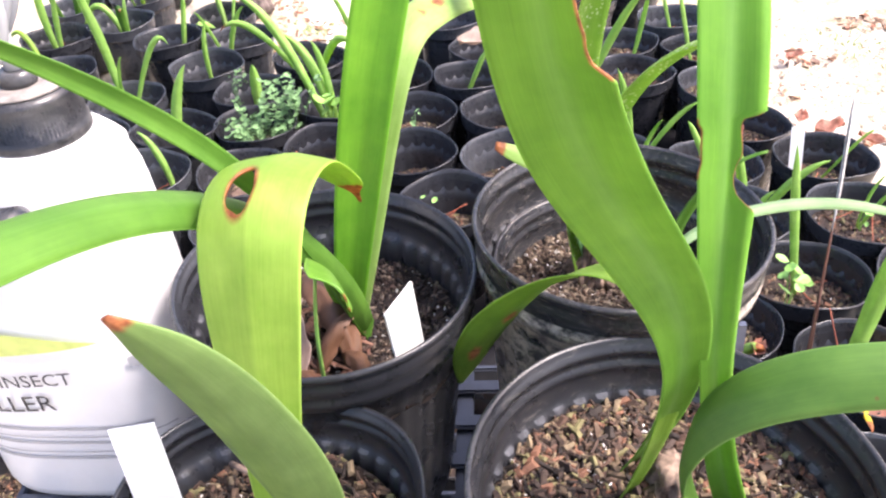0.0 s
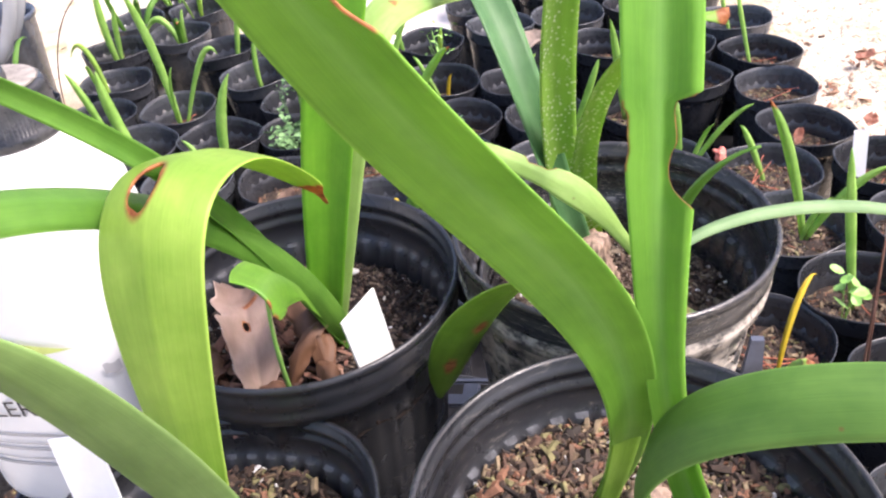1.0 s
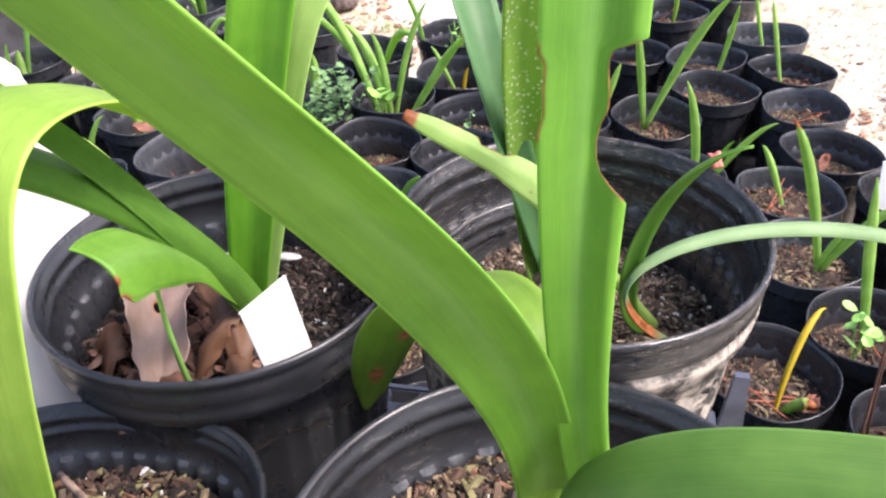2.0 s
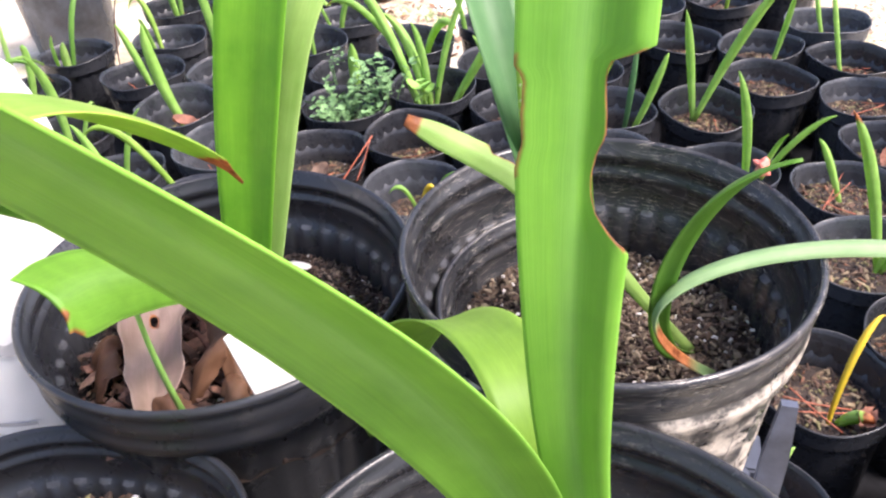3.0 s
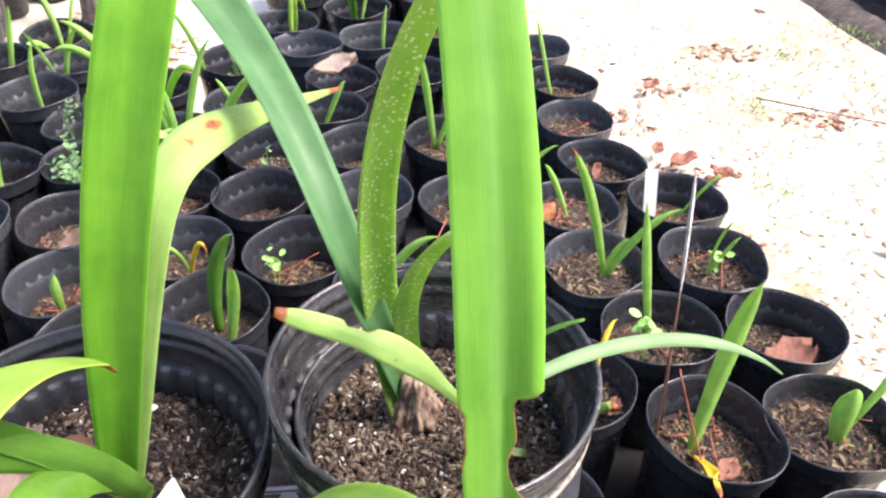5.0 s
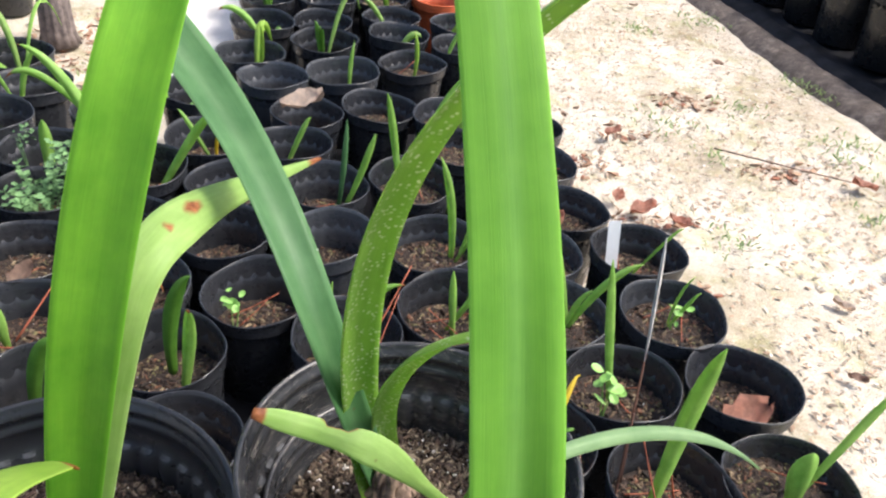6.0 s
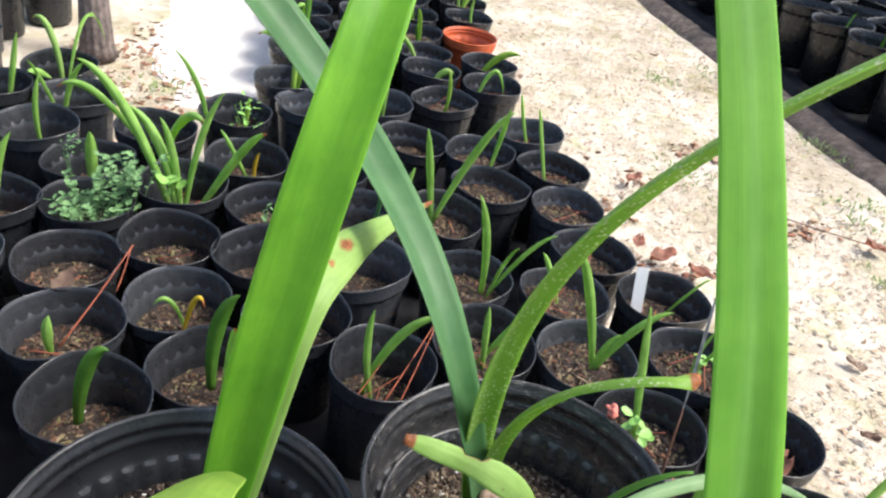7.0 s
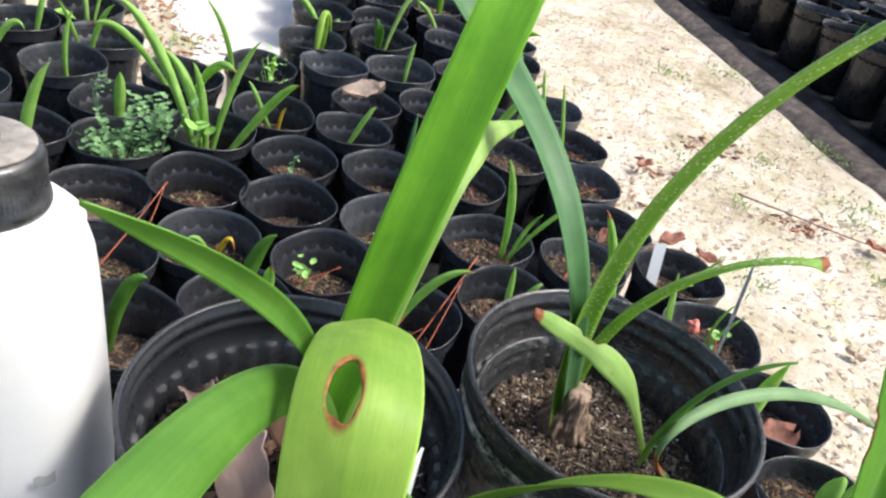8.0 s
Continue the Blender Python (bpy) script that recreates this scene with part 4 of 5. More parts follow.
for n, (x, y) in enumerate(FILL):
    r = random.Random(900 + n)
    root = small_pot(x, y, 300 + n, "small strap-leaf seedling in black nursery pot", depth=0.032 if x > 0.2 else 0.06)
    z = root["level"]
    count = r.choice((1, 2, 2, 3, 3, 4)) if x < -0.25 and y > 0.8 else r.choice((0, 1, 1, 2, 2, 3)) if y > 0.8 else r.choice((0, 1))
    turn = r.uniform(0, 6.28)
    bx, by = x + r.uniform(-0.02, 0.02), y + r.uniform(-0.02, 0.02)
    for k in range(count):
        far = x < -0.25 and y > 0.8
        a, l = turn + k * r.uniform(1.8, 2.6), r.uniform(0.09, 0.26) if far else r.uniform(0.07, 0.2)
        reach = l * r.uniform(0.1, 0.85)
        tip = (bx + reach * math.cos(a), by + reach * math.sin(a) * 0.8, z + math.sqrt(max(0.02 * l, l * l - reach * reach)) * r.uniform(0.7, 1))
        add_leaf(root, (bx + 0.006 * math.cos(a), by + 0.006 * math.sin(a), z - 0.004), tip, r.uniform(0.009, 0.019) if far else r.uniform(0.01, 0.02), r.uniform(0.1, 0.6), r.choice((LEAF_SMALL, LEAF_SMALL, LEAF_PALE, LEAF_DEEP, LEAF_YELLOW)), r.choice((0, 0, 0, 0.05, 0.12)), r.choice((0, 0, 0.02, 0.04)), seed=n)


def leaf(key, bx, by, tx, ty, tz, w, bend=0.2, mat=None, dry=0.0, label=""):
    root = P[key]
    return add_leaf(root, (bx, by, root["level"] - 0.004), (tx, ty, tz), (1.45 if by < 0.9 else 1.15) * w / 1000, bend, mat, dry, seed=len(root.children), label=label)


leaf("stub", 0.444, 0.66, 0.462, 0.662, 0.36, 14.5, 0.1)
leaf("stub", 0.443, 0.66, 0.43, 0.562, 0.166, 9, 0.06, LEAF_DEAD, 0.22, "dead yellow leaf with a brown tip")
leaf("two", 0.616, 0.656, 0.612, 0.662, 0.205, 24, 0.1)
leaf("two", 0.62, 0.664, 0.684, 0.668, 0.3, 17, 0.15, None, 0.04)
leaf("mark", 0.451, 0.833, 0.407, 0.838, 0.338, 12, 0.0)
leaf("redtip", 0.424, 0.97, 0.353, 0.979, 0.33, 12, 0.05, None, 0.12)
leaf("redtip", 0.423, 0.964, 0.507, 0.954, 0.246, 10, 0.1)
leaf("redtip", 0.419, 0.964, 0.447, 0.961, 0.196, 8, 0.1)
leaf("grey", 0.406, 1.12, 0.36, 1.125, 0.218, 10, 0.1)
leaf("sprouts", 0.575, 0.965, 0.59, 0.96, 0.22, 6, 0.1)
leaf("sprouts", 0.57, 0.96, 0.6, 0.95, 0.2, 5, 0.2)
leaf("tag", 0.56, 1.1, 0.62, 1.08, 0.22, 7, 0.2)
leaf("curl", -0.106, 0.908, -0.072, 0.904, 0.264, 17, 0.35, LEAF_DEEP)
leaf("curl", -0.09, 0.88, -0.073, 0.872, 0.24, 13, 0.1, None, 0.08)
leaf("wilt", -0.163, 1.025, -0.13, 1.016, 0.15, 7, 1.0, LEAF_DEAD, 0.2)
leaf("wilt", -0.16, 1.03, -0.2, 1.02, 0.15, 7, 0.6)
leaf("stick", -0.321, 0.966, -0.318, 0.966, 0.164, 13, 0.1)
leaf("curve", -0.257, 0.852, -0.208, 0.839, 0.223, 13, 0.5, LEAF_DEEP)
leaf("needles", 0.088, 0.925, 0.181, 0.905, 0.249, 11, 0.2, None, 0.06)
leaf("needles", 0.104, 0.915, 0.093, 0.919, 0.244, 9, 0.1)
leaf("upright", 0.262, 0.965, 0.252, 0.967, 0.225, 11, 0.1)
leaf("upright", 0.25, 0.975, 0.3, 0.97, 0.2, 8, 0.3)
leaf("trio", 0.28, 1.14, 0.25, 1.146, 0.298, 12, 0.05)
leaf("trio", 0.285, 1.13, 0.371, 1.11, 0.259, 9, 0.1)
leaf("trio", 0.29, 1.135, 0.324, 1.13, 0.219, 8, 0.1)
leaf("vee", 0.217, 1.35, 0.323, 1.33, 0.357, 14, 0.1)
leaf("vee", 0.217, 1.35, 0.186, 1.356, 0.3, 12, 0.05)
leaf("heart", -0.23, 1.33, -0.388, 1.394, 0.342, 15, 0.15, None, 0.05)
leaf("heart", -0.225, 1.335, -0.314, 1.394, 0.269, 15, 0.15)
leaf("heart", -0.22, 1.335, -0.256, 1.373, 0.264, 14, 0.1)
leaf("heart", -0.215, 1.33, -0.148, 1.349, 0.33, 11, 0.1)
leaf("heart", -0.205, 1.325, -0.076, 1.294, 0.29, 13, 0.1, None, 0.1)
leaf("back_b", -0.22, 1.64, -0.28, 1.641, 0.28, 12, 0.1)
leaf("back_b", -0.15, 1.66, -0.14, 1.66, 0.19, 10, 0.1, LEAF_YELLOW)
leaf("whiteweed", -0.384, 1.411, -0.381, 1.41, 0.206, 18, 0.1, LEAF_SMALL)
leaf("spike", -0.498, 1.522, -0.489, 1.52, 0.255, 9, 0.1)
leaf("farvee", -0.504, 1.666, -0.45, 1.652, 0.231, 10, 0.1)
leaf("farvee", -0.504, 1.666, -0.56, 1.66, 0.22, 9, 0.1)
leaf("lean", 0.01, 1.44, 0.061, 1.44, 0.211, 9, 0.3)
leaf("orange", -0.118, 1.475, -0.174, 1.48, 0.2, 8, 0.2)
leaf("orange", -0.11, 1.465, -0.1, 1.46, 0.17, 7, 0.2, LEAF_DEAD)
leaf("stalk", 0.467, 1.515, 0.418, 1.526, 0.288, 10, 0.15)
leaf("edge_a", 0.463, 1.68, 0.42, 1.69, 0.25, 9, 0.3)
leaf("pale", 0.285, 1.845, 0.283, 1.845, 0.228, 11, 0.1, LEAF_YELLOW, 0.06)
leaf("edge_b", 0.37, 1.94, 0.44, 1.94, 0.14, 10, 1.2)
leaf("mid_a", 0.35, 1.56, 0.37, 1.55, 0.27, 9, 0.1)
leaf("back_c", 0.14, 1.785, 0.148, 1.784, 0.224, 8, 0.1)
leaf("twin", 0.111, 1.295, 0.165, 1.283, 0.262, 12, 0.2)
leaf("twin", 0.106, 1.3, 0.119, 1.3, 0.278, 10, 0.1, LEAF_BLUE)
leaf("left_a", -0.64, 1.4, -0.683, 1.41, 0.383, 18, 0.1)
leaf("left_a", -0.629, 1.397, -0.529, 1.41, 0.25, 12, 0.5)
leaf("left_a", -0.63, 1.39, -0.6, 1.36, 0.25, 9, 0.2)
leaf("left_b", -0.634, 1.24, -0.668, 1.231, 0.302, 17, 0.05)
leaf("left_c", -0.466, 1.2, -0.424, 1.2, 0.3, 15, 0.1)
leaf("left_d", -0.46, 1.12, -0.5, 1.13, 0.22, 10, 0.2)
leaf("left_e", -0.917, 1.726, -0.915, 1.726, 0.3, 17, 0.1)
leaf("left_e", -0.9, 1.71, -0.87, 1.7, 0.26, 13, 0.1)
leaf("left_f", -0.617, 1.68, -0.582, 1.69, 0.26, 10, 0.1)
leaf("left_g", -0.76, 1.35, -0.8, 1.34, 0.256, 12, 0.1)
leaf("left_h", -0.605, 0.989, -0.547, 1.004, 0.269, 12, 0.1)
leaf("left_h", -0.6, 0.989, -0.65, 0.98, 0.25, 10, 0.2)
leaf("near_a", 0.335, 0.715, 0.381, 0.788, 0.206, 5, 0.25, LEAF_DEAD)
leaf("near_a", 0.345, 0.72, 0.375, 0.71, 0.135, 10, 0.3, None, 0.4)

# white tag and weathered stick in the bed
plant_tag(P["tag"], (0.528, 1.124, 0.205), ((1, 0, 0.06), (0.08, 0.2, 1)), 0.02, 0.12)
inv = P["stub"].matrix_world.inverted()
part("dead_blade", leaf_bm([inv @ Vector(p) for p in ((0.389, 0.674, 0.335), (0.381, 0.669, 0.39), (0.374, 0.668, 0.44), (0.37, 0.668, 0.484))], [(0, 0.003), (0.25, 0.011), (0.6, 0.013), (0.85, 0.009), (1, 0.001)], inv.to_3x3() @ Vector((0.5, 0.86, 0)), cup=0.2, thick=0.0007, steps=30, across=6), GREYTAG, P["stub"], "grey dried folded leaf blade")


# ---- beyond the path: black cloth bed and big barrel ----
def cloth_edge():
    bm = bmesh.new()
    prof = [(-0.05, 0.0), (-0.02, 0.03), (0.01, 0.042), (0.04, 0.026), (0.07, 0.032), (0.1, 0.018), (0.14, 0.024), (0.2, 0.02), (2.5, 0.03)]
    rows = []
    for k in range(121):
        y = -1.0 + k * 0.05
        x0 = 1.87 - 0.11 * y + 0.02 * noise.noise((y * 2, 0, 0))
        rows.append([bm.verts.new((x0 + x, y, z * (1 + 0.5 * noise.noise((x * 6, y * 5, 1))))) for x, z in prof])
    for a, b in zip(rows, rows[1:]):
        for i in range(len(prof) - 1):
            bm.faces.new((a[i], a[i + 1], b[i + 1], b[i]))
    return bm


tagged(link_mesh("ground_cloth", cloth_edge(), CLOTH), "crumpled black ground cloth edging another bed", "ground cloth", kind="structure")
for n in range(54):
    r = random.Random(70 + n)
    py = 0.9 + 0.2 * (n // 3) + 0.012 * r.uniform(-1, 1)
    px = 2.04 - 0.11 * py + 0.205 * (n % 3) + 0.012 * r.uniform(-1, 1)
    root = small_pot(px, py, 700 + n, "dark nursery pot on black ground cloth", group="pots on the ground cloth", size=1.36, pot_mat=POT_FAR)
    root.location.z = 0.03
    if r.random() < 0.5:
        root.matrix_world.translation.z = 0.03
        add_leaf(root, (px, py, root["level"] + 0.025), (px + r.uniform(-0.05, 0.05), py + r.uniform(-0.03, 0.03), 0.03 + root["level"] + r.uniform(0.06, 0.14)), 0.011, 0.1, LEAF_DEEP, seed=n)



def barrel():
    root = thing("plastic_tub", Matrix.Translation((-1.26, 1.79, 0)), "smooth grey plastic tub on the sand", "tub")
    part("body", lathe([(0.09, 0.0, 0), (0.095, 0.006, 0), (0.112, 0.205, 0), (0.116, 0.208, 0), (0.117, 0.22, 0), (0.112, 0.222, 0), (0.107, 0.2, 0), (0.09, 0.008, 0)], 64), SMOKE, root)


barrel()


wire = link_mesh("bent_wire", tube([(-0.945, 1.5, 0.0), (-0.95, 1.51, 0.19), (-0.9, 1.51, 0.33), (-0.77, 1.51, 0.372)], 0.0016, 6, 0.8, 20), STALK)
tagged(wire, "thin dark bent wire standing among the pots", "wire")


# ---- jug: label, hose, clip ----
def wrapped_text(words, size, height, right, mat, label):
    """Lettering laid on the jug's front; right is where its last letter ends, from the middle."""
    curve = bpy.data.curves.new("lettering", "FONT")
    curve.body, curve.size, curve.align_x, curve.resolution_u = words, size, "RIGHT", 3
    tmp = new("lettering_source", curve)
    bpy.context.view_layer.update()
    me = bpy.data.meshes.new_from_object(tmp.evaluated_get(bpy.context.evaluated_depsgraph_get()))
    bpy.data.objects.remove(tmp)
    bpy.data.curves.remove(curve)
    for v in me.vertices:
        x = right + v.co.x
        v.co = (x + JUG_SHIFT, jug_front(x, 0.0006), height + v.co.y + 0.07 * v.co.x)
    me.materials.clear()
    me.materials.append(mat)
    ob = new("lettering", me)
    ob.parent = jg
    ob["label"] = label
    return ob


def wrapped_patch(outline, mat, name, label):
    """A flat printed shape laid on the jug's front: outline in (across, low, high)."""
    bm = bmesh.new()
    verts = []
    for x, z0, z1 in outline:
        y = jug_front(x, 0.0005)
        verts.append((bm.verts.new((x + JUG_SHIFT, y, z0)), bm.verts.new((x + JUG_SHIFT, y, z1))))
    for p, q in zip(verts, verts[1:]):
        bm.faces.new((p[0], q[0], q[1], p[1]))
    return part(name, bm, mat, jg, label)


PRINT_GREEN = plain_material("print_green", (0.62, 0.72, 0.2), 0.5)
wrapped_text("INSECT", 0.0132, 0.105, 0.018, INK, "black printed word")
wrapped_text("KILLER", 0.0175, 0.0845, 0.002, INK, "bold black printed word")
wrapped_patch([(-0.06 + 0.005 * i, 0.125 + 0.009 * (i / 20) ** 2, 0.1275 + 0.018 * (1 - max(0, (i - 5) / 15) ** 1.3) + 0.0065 * (i / 20) ** 2) for i in range(21)], PRINT_GREEN, "print_leaf", "yellow-green printed leaf shape")
for k, (h, x1) in enumerate(((0.0665, 0.052), (0.06, 0.062), (0.0545, 0.03), (0.047, 0.058), (0.041, 0.064))):
    wrapped_patch([(-0.062 + (x1 + 0.062) * i / 24, h, h + (0.001 if k % 2 else 0.0024)) for i in range(25)], INK_GREY, "print_line", "grey printed line")
wrapped_patch([(0.05 + 0.002 * i, 0.112 + 0.001 * math.sin(i * 2), 0.119 + 0.001 * math.sin(i * 2)) for i in range(5)], INK_GREY, "print_mark", "small grey scuff")
nozzle = part("handle", lathe([(0.007, 0.0, 0), (0.0105, 0.003, 0), (0.0115, 0.03, 0), (0.0105, 0.064, 0), (0.006, 0.068, 0)], 24), CAP, jg, "black trigger handle clipped to the side")
nozzle.matrix_basis = pose(0.016, -0.061, 0.219, 0, -102, -6)
CLEAR = plain_material("clear_tube", (0.4, 0.41, 0.42), 0.15, (0.85, 1.1), 30.0)


def coil(u):
    """Two turns of hose hanging behind the jug, running on from the loop over the cap."""
    turn = math.pi * (0.5 + 4 * max(0.0, u - 0.12) / 0.88)
    ring = Vector((-0.172 + (0.082 + 0.006 * u) * math.cos(turn), 0.166 + 0.02 * u, 0.305 + (0.122 - 0.008 * u) * math.sin(turn)))
    return ring if u > 0.12 else Vector((-0.07, -0.02, 0.31)).lerp(ring, max(0.0, u) / 0.12)


def loop(u):
    """One turn of hose that rises out of the spout and swings round over the cap."""
    if u < 0.2:
        s = u / 0.2
        return Vector((-0.028 * s * s, -0.002 * s, 0.268 + 0.084 * (1 - (1 - s) ** 2)))
    s = (u - 0.2) / 0.8
    turn = math.pi * (0.5 + 2.5 * s)
    return Vector((-0.028 + 0.042 * math.cos(turn), -0.002 - 0.018 * min(1.0, 2.5 * s), 0.31 + 0.042 * math.sin(turn)))


part("hose", tube(loop, 0.0045, 12, 1.0, 90), CLEAR, jg, "milky clear spray hose looped over the cap")
part("hose", tube(coil, 0.0045, 12, 1.0, 120), CLEAR, jg, "milky clear spray hose")


# ---- dead leaves, sprouts and small finds in the large pots ----
DEAD_PINK = leaf_material("leaf_dead_pink", (0.25, 0.165, 0.13), (0.45, 0.33, 0.275), 0.2)
DEAD_RUST = leaf_material("leaf_dead_rust", (0.09, 0.04, 0.022), (0.21, 0.11, 0.065), 0.2)
big_leaf(pa, [(-0.088, 0.39, 0.511), (-0.078, 0.362, 0.533), (-0.062, 0.338, 0.53), (-0.05, 0.302, 0.507)], [(0, 14), (0.2, 26), (0.5, 28), (0.8, 23), (1, 12)], (0.85, 0.4, -0.05), DEAD_PINK, "dead_leaf", "broad papery pinkish dead leaf with holes",
         steps=70, across=24, cup=-0.34, wave=0.14, ragged=0.25, thick=0.0006, seed=3, hole=(0.58, -0.1, 0.035, 0.1), dry_spots=[(0.4, 0.25, 0.03)])
for pts, w, side in (([(-0.068, 0.372, 0.517), (-0.05, 0.362, 0.545), (-0.03, 0.345, 0.538), (-0.022, 0.322, 0.508)], [(0, 10), (0.3, 20), (0.7, 19), (1, 9)], (0.75, 0.6, 0.2)),
                     ([(-0.02, 0.345, 0.528), (-0.032, 0.334, 0.532), (-0.035, 0.322, 0.52), (-0.04, 0.315, 0.505)], [(0, 4), (0.5, 10), (1, 5)], (0.9, 0.3, 0.3)),
                     ([(-0.094, 0.345, 0.506), (-0.09, 0.333, 0.516), (-0.082, 0.32, 0.514), (-0.08, 0.308, 0.505)], [(0, 7), (0.5, 15), (1, 6)], (0.8, -0.5, 0.2)),
                     ([(-0.03, 0.33, 0.506), (-0.024, 0.318, 0.524), (-0.014, 0.308, 0.522), (-0.006, 0.3, 0.506)], [(0, 4), (0.5, 10), (1, 4)], (0.5, 0.8, 0.3)),
                     ([(-0.058, 0.313, 0.506), (-0.048, 0.307, 0.516), (-0.035, 0.303, 0.514), (-0.024, 0.3, 0.505)], [(0, 5), (0.5, 12), (1, 5)], (0.2, 1, 0.3))):
    big_leaf(pa, pts, w, side, DEAD_RUST, "dead_leaf", "curled rust-brown dead leaf strip", steps=34, across=10, cup=0.3, wave=0.14, ragged=0.4, thick=0.0006, seed=len(pts) + int(w[1][1]))
crumbs = new("leaf_debris", chips_mesh("leaf_debris", 0.042, 230, 0.004, 0.015, DEBRIS, 77, 0.1, 0.003))
crumbs.parent, crumbs.location = pa, Vector((-0.056, 0.33, 0.5)) - pa.matrix_world.translation
tagged(crumbs, "crumbled brown leaf bits", kind="stuff")
part("sprout", tube([Vector(p) - pa.matrix_world.translation for p in ((-0.034, 0.303, 0.505), (-0.034, 0.297, 0.54), (-0.03, 0.29, 0.57), (-0.025, 0.288, 0.6))], 0.0014, 6, 0.5), WEED_BRIGHT, pa, "thin green sprout")
part("shell_bit", lathe([(0.0, 0.0, 0), (0.004, 0.0006, 0), (0.0045, 0.0018, 0), (0.0, 0.0026, 0)], 10), PERLITE, pa, "pale bark sliver").matrix_basis = Matrix.Translation(Vector((-0.03, 0.405, 0.508)) - pa.matrix_world.translation) @ Matrix.Diagonal((1.8, 0.7, 1, 1))
part("twig", tube([Vector(p) - pf.matrix_world.translation for p in ((-0.075, 0.262, 0.502), (-0.055, 0.25, 0.506), (-0.035, 0.24, 0.502), (-0.02, 0.225, 0.495))], 0.0016, 6, 0.6), BULB, pf, "pale dry twig")


def crumpled(radius, seed, detail=3):
    bm = bmesh.new()
    bmesh.ops.create_icosphere(bm, subdivisions=detail, radius=radius)
    for v in bm.verts:
        v.co *= 0.75 + 0.6 * noise.noise(v.co * (1.6 / radius) + Vector((seed, 0, 0)))
    return bm


petal = part("dried_flower", crumpled(0.0044, 3), PINK, pr, "small crumpled pink dried flower")
petal.location = Vector((0.176, 0.419, 0.573)) - pr.matrix_world.translation


# ---- weeds and needles in the seedling pots ----
def foliage_bm(centre, count, spread, size, seed, up=0.5, round_leaf=False):
    """Many small two-part leaflets round a centre."""
    r = random.Random(seed)
    bm = bmesh.new()
    for _ in range(count):
        a, d = r.uniform(0, 6.28), spread * math.sqrt(r.random())
        at = Vector(centre) + Vector((d * math.cos(a), d * math.sin(a) * 0.8, r.uniform(0, up)))
        l = size * r.uniform(0.6, 1.3)
        m = Matrix.Translation(at) @ Euler((r.uniform(-0.7, 0.7), r.uniform(-0.7, 0.7), r.uniform(0, 6.28))).to_matrix().to_4x4()
        ring = [(0, 0), (0.3, 0.32), (0.65, 0.38), (0.92, 0.22), (1, 0), (0.92, -0.22), (0.65, -0.38), (0.3, -0.32)]
        mid = bm.verts.new(m @ Vector((0.5 * l, 0, -0.08 * l)))
        vs = [bm.verts.new(m @ Vector((x * l, y * l * (1.5 if round_leaf else 1), 0.06 * l * abs(y)))) for x, y in ring]
        for i in range(8):
            bm.faces.new((mid, vs[i], vs[(i + 1) % 8]))
    return bm


def weed(key, at, count, spread, size, mat, seed, up=0.03, stems=5, label="", round_leaf=False):
    root = P[key]
    inv = root.matrix_world.inverted()
    r = random.Random(seed)
    base = inv @ Vector((at[0], at[1], root["level"] - 0.003))
    for _ in range(stems):
        end = inv @ (Vector(at) + Vector((r.uniform(-1, 1) * spread * 0.8, r.uniform(-1, 1) * spread * 0.6, r.uniform(0, up))))
        part("stem", tube([base, base.lerp(end, 0.4) + Vector((0, 0, 0.01)), end.lerp(base, 0.3), end], 0.0009, 5, 0.6, 6), mat, root)
    ob = part("weed_leaves", foliage_bm(inv @ Vector(at), count, spread, size, seed, up, round_leaf), mat, root, label, smooth=False)
    return tagged(ob, kind="stuff")


def lobed_weed(key, centre, spread, count, seed, label):
    """Sprawling weed: thin stems, each set with pairs of small lobed leaves that thicken to a tuft at the end."""
    root = P[key]
    inv = root.matrix_world.inverted()
    r = random.Random(seed)
    foot = inv @ Vector((centre[0], centre[1], root["level"] - 0.003))
    bm = bmesh.new()
    for _ in range(count):
        a, d = r.uniform(0, 6.28), spread * math.sqrt(r.random())
        end = inv @ (Vector(centre) + Vector((d * math.cos(a), 0.8 * d * math.sin(a), r.uniform(-0.012, 0.045))))
        pts = [foot, foot.lerp(end, 0.35) + Vector((0, 0, 0.02)), foot.lerp(end, 0.75) + Vector((0, 0, 0.012)), end]
        part("stem", tube(pts, 0.0008, 5, 0.6, 6), WEED, root)
        for k in range(11):
            at = bezier(pts, 0.4 + 0.06 * k)
            l = r.uniform(0.009, 0.015) * (0.7 + 0.05 * k)
            m = Matrix.Translation(at) @ Euler((r.uniform(-0.5, 0.5), r.uniform(-0.6, 0.3), a + (1.1 if k % 2 else -1.1) + r.uniform(-0.5, 0.5))).to_matrix().to_4x4()
            ring = ((0, 0), (0.25, 0.12), (0.4, 0.42), (0.55, 0.2), (0.75, 0.4), (1, 0.05), (0.78, -0.38), (0.55, -0.2), (0.4, -0.42), (0.25, -0.12))
            mid = bm.verts.new(m @ Vector((0.5 * l, 0, -0.1 * l)))
            vs = [bm.verts.new(m @ Vector((x * l, y * l, 0.12 * l * abs(y)))) for x, y in ring]
            for i in range(10):
                bm.faces.new((mid, vs[i], vs[(i + 1) % 10]))
    tagged(part("weed_leaves", bm, WEED, root, label, smooth=False), kind="stuff")


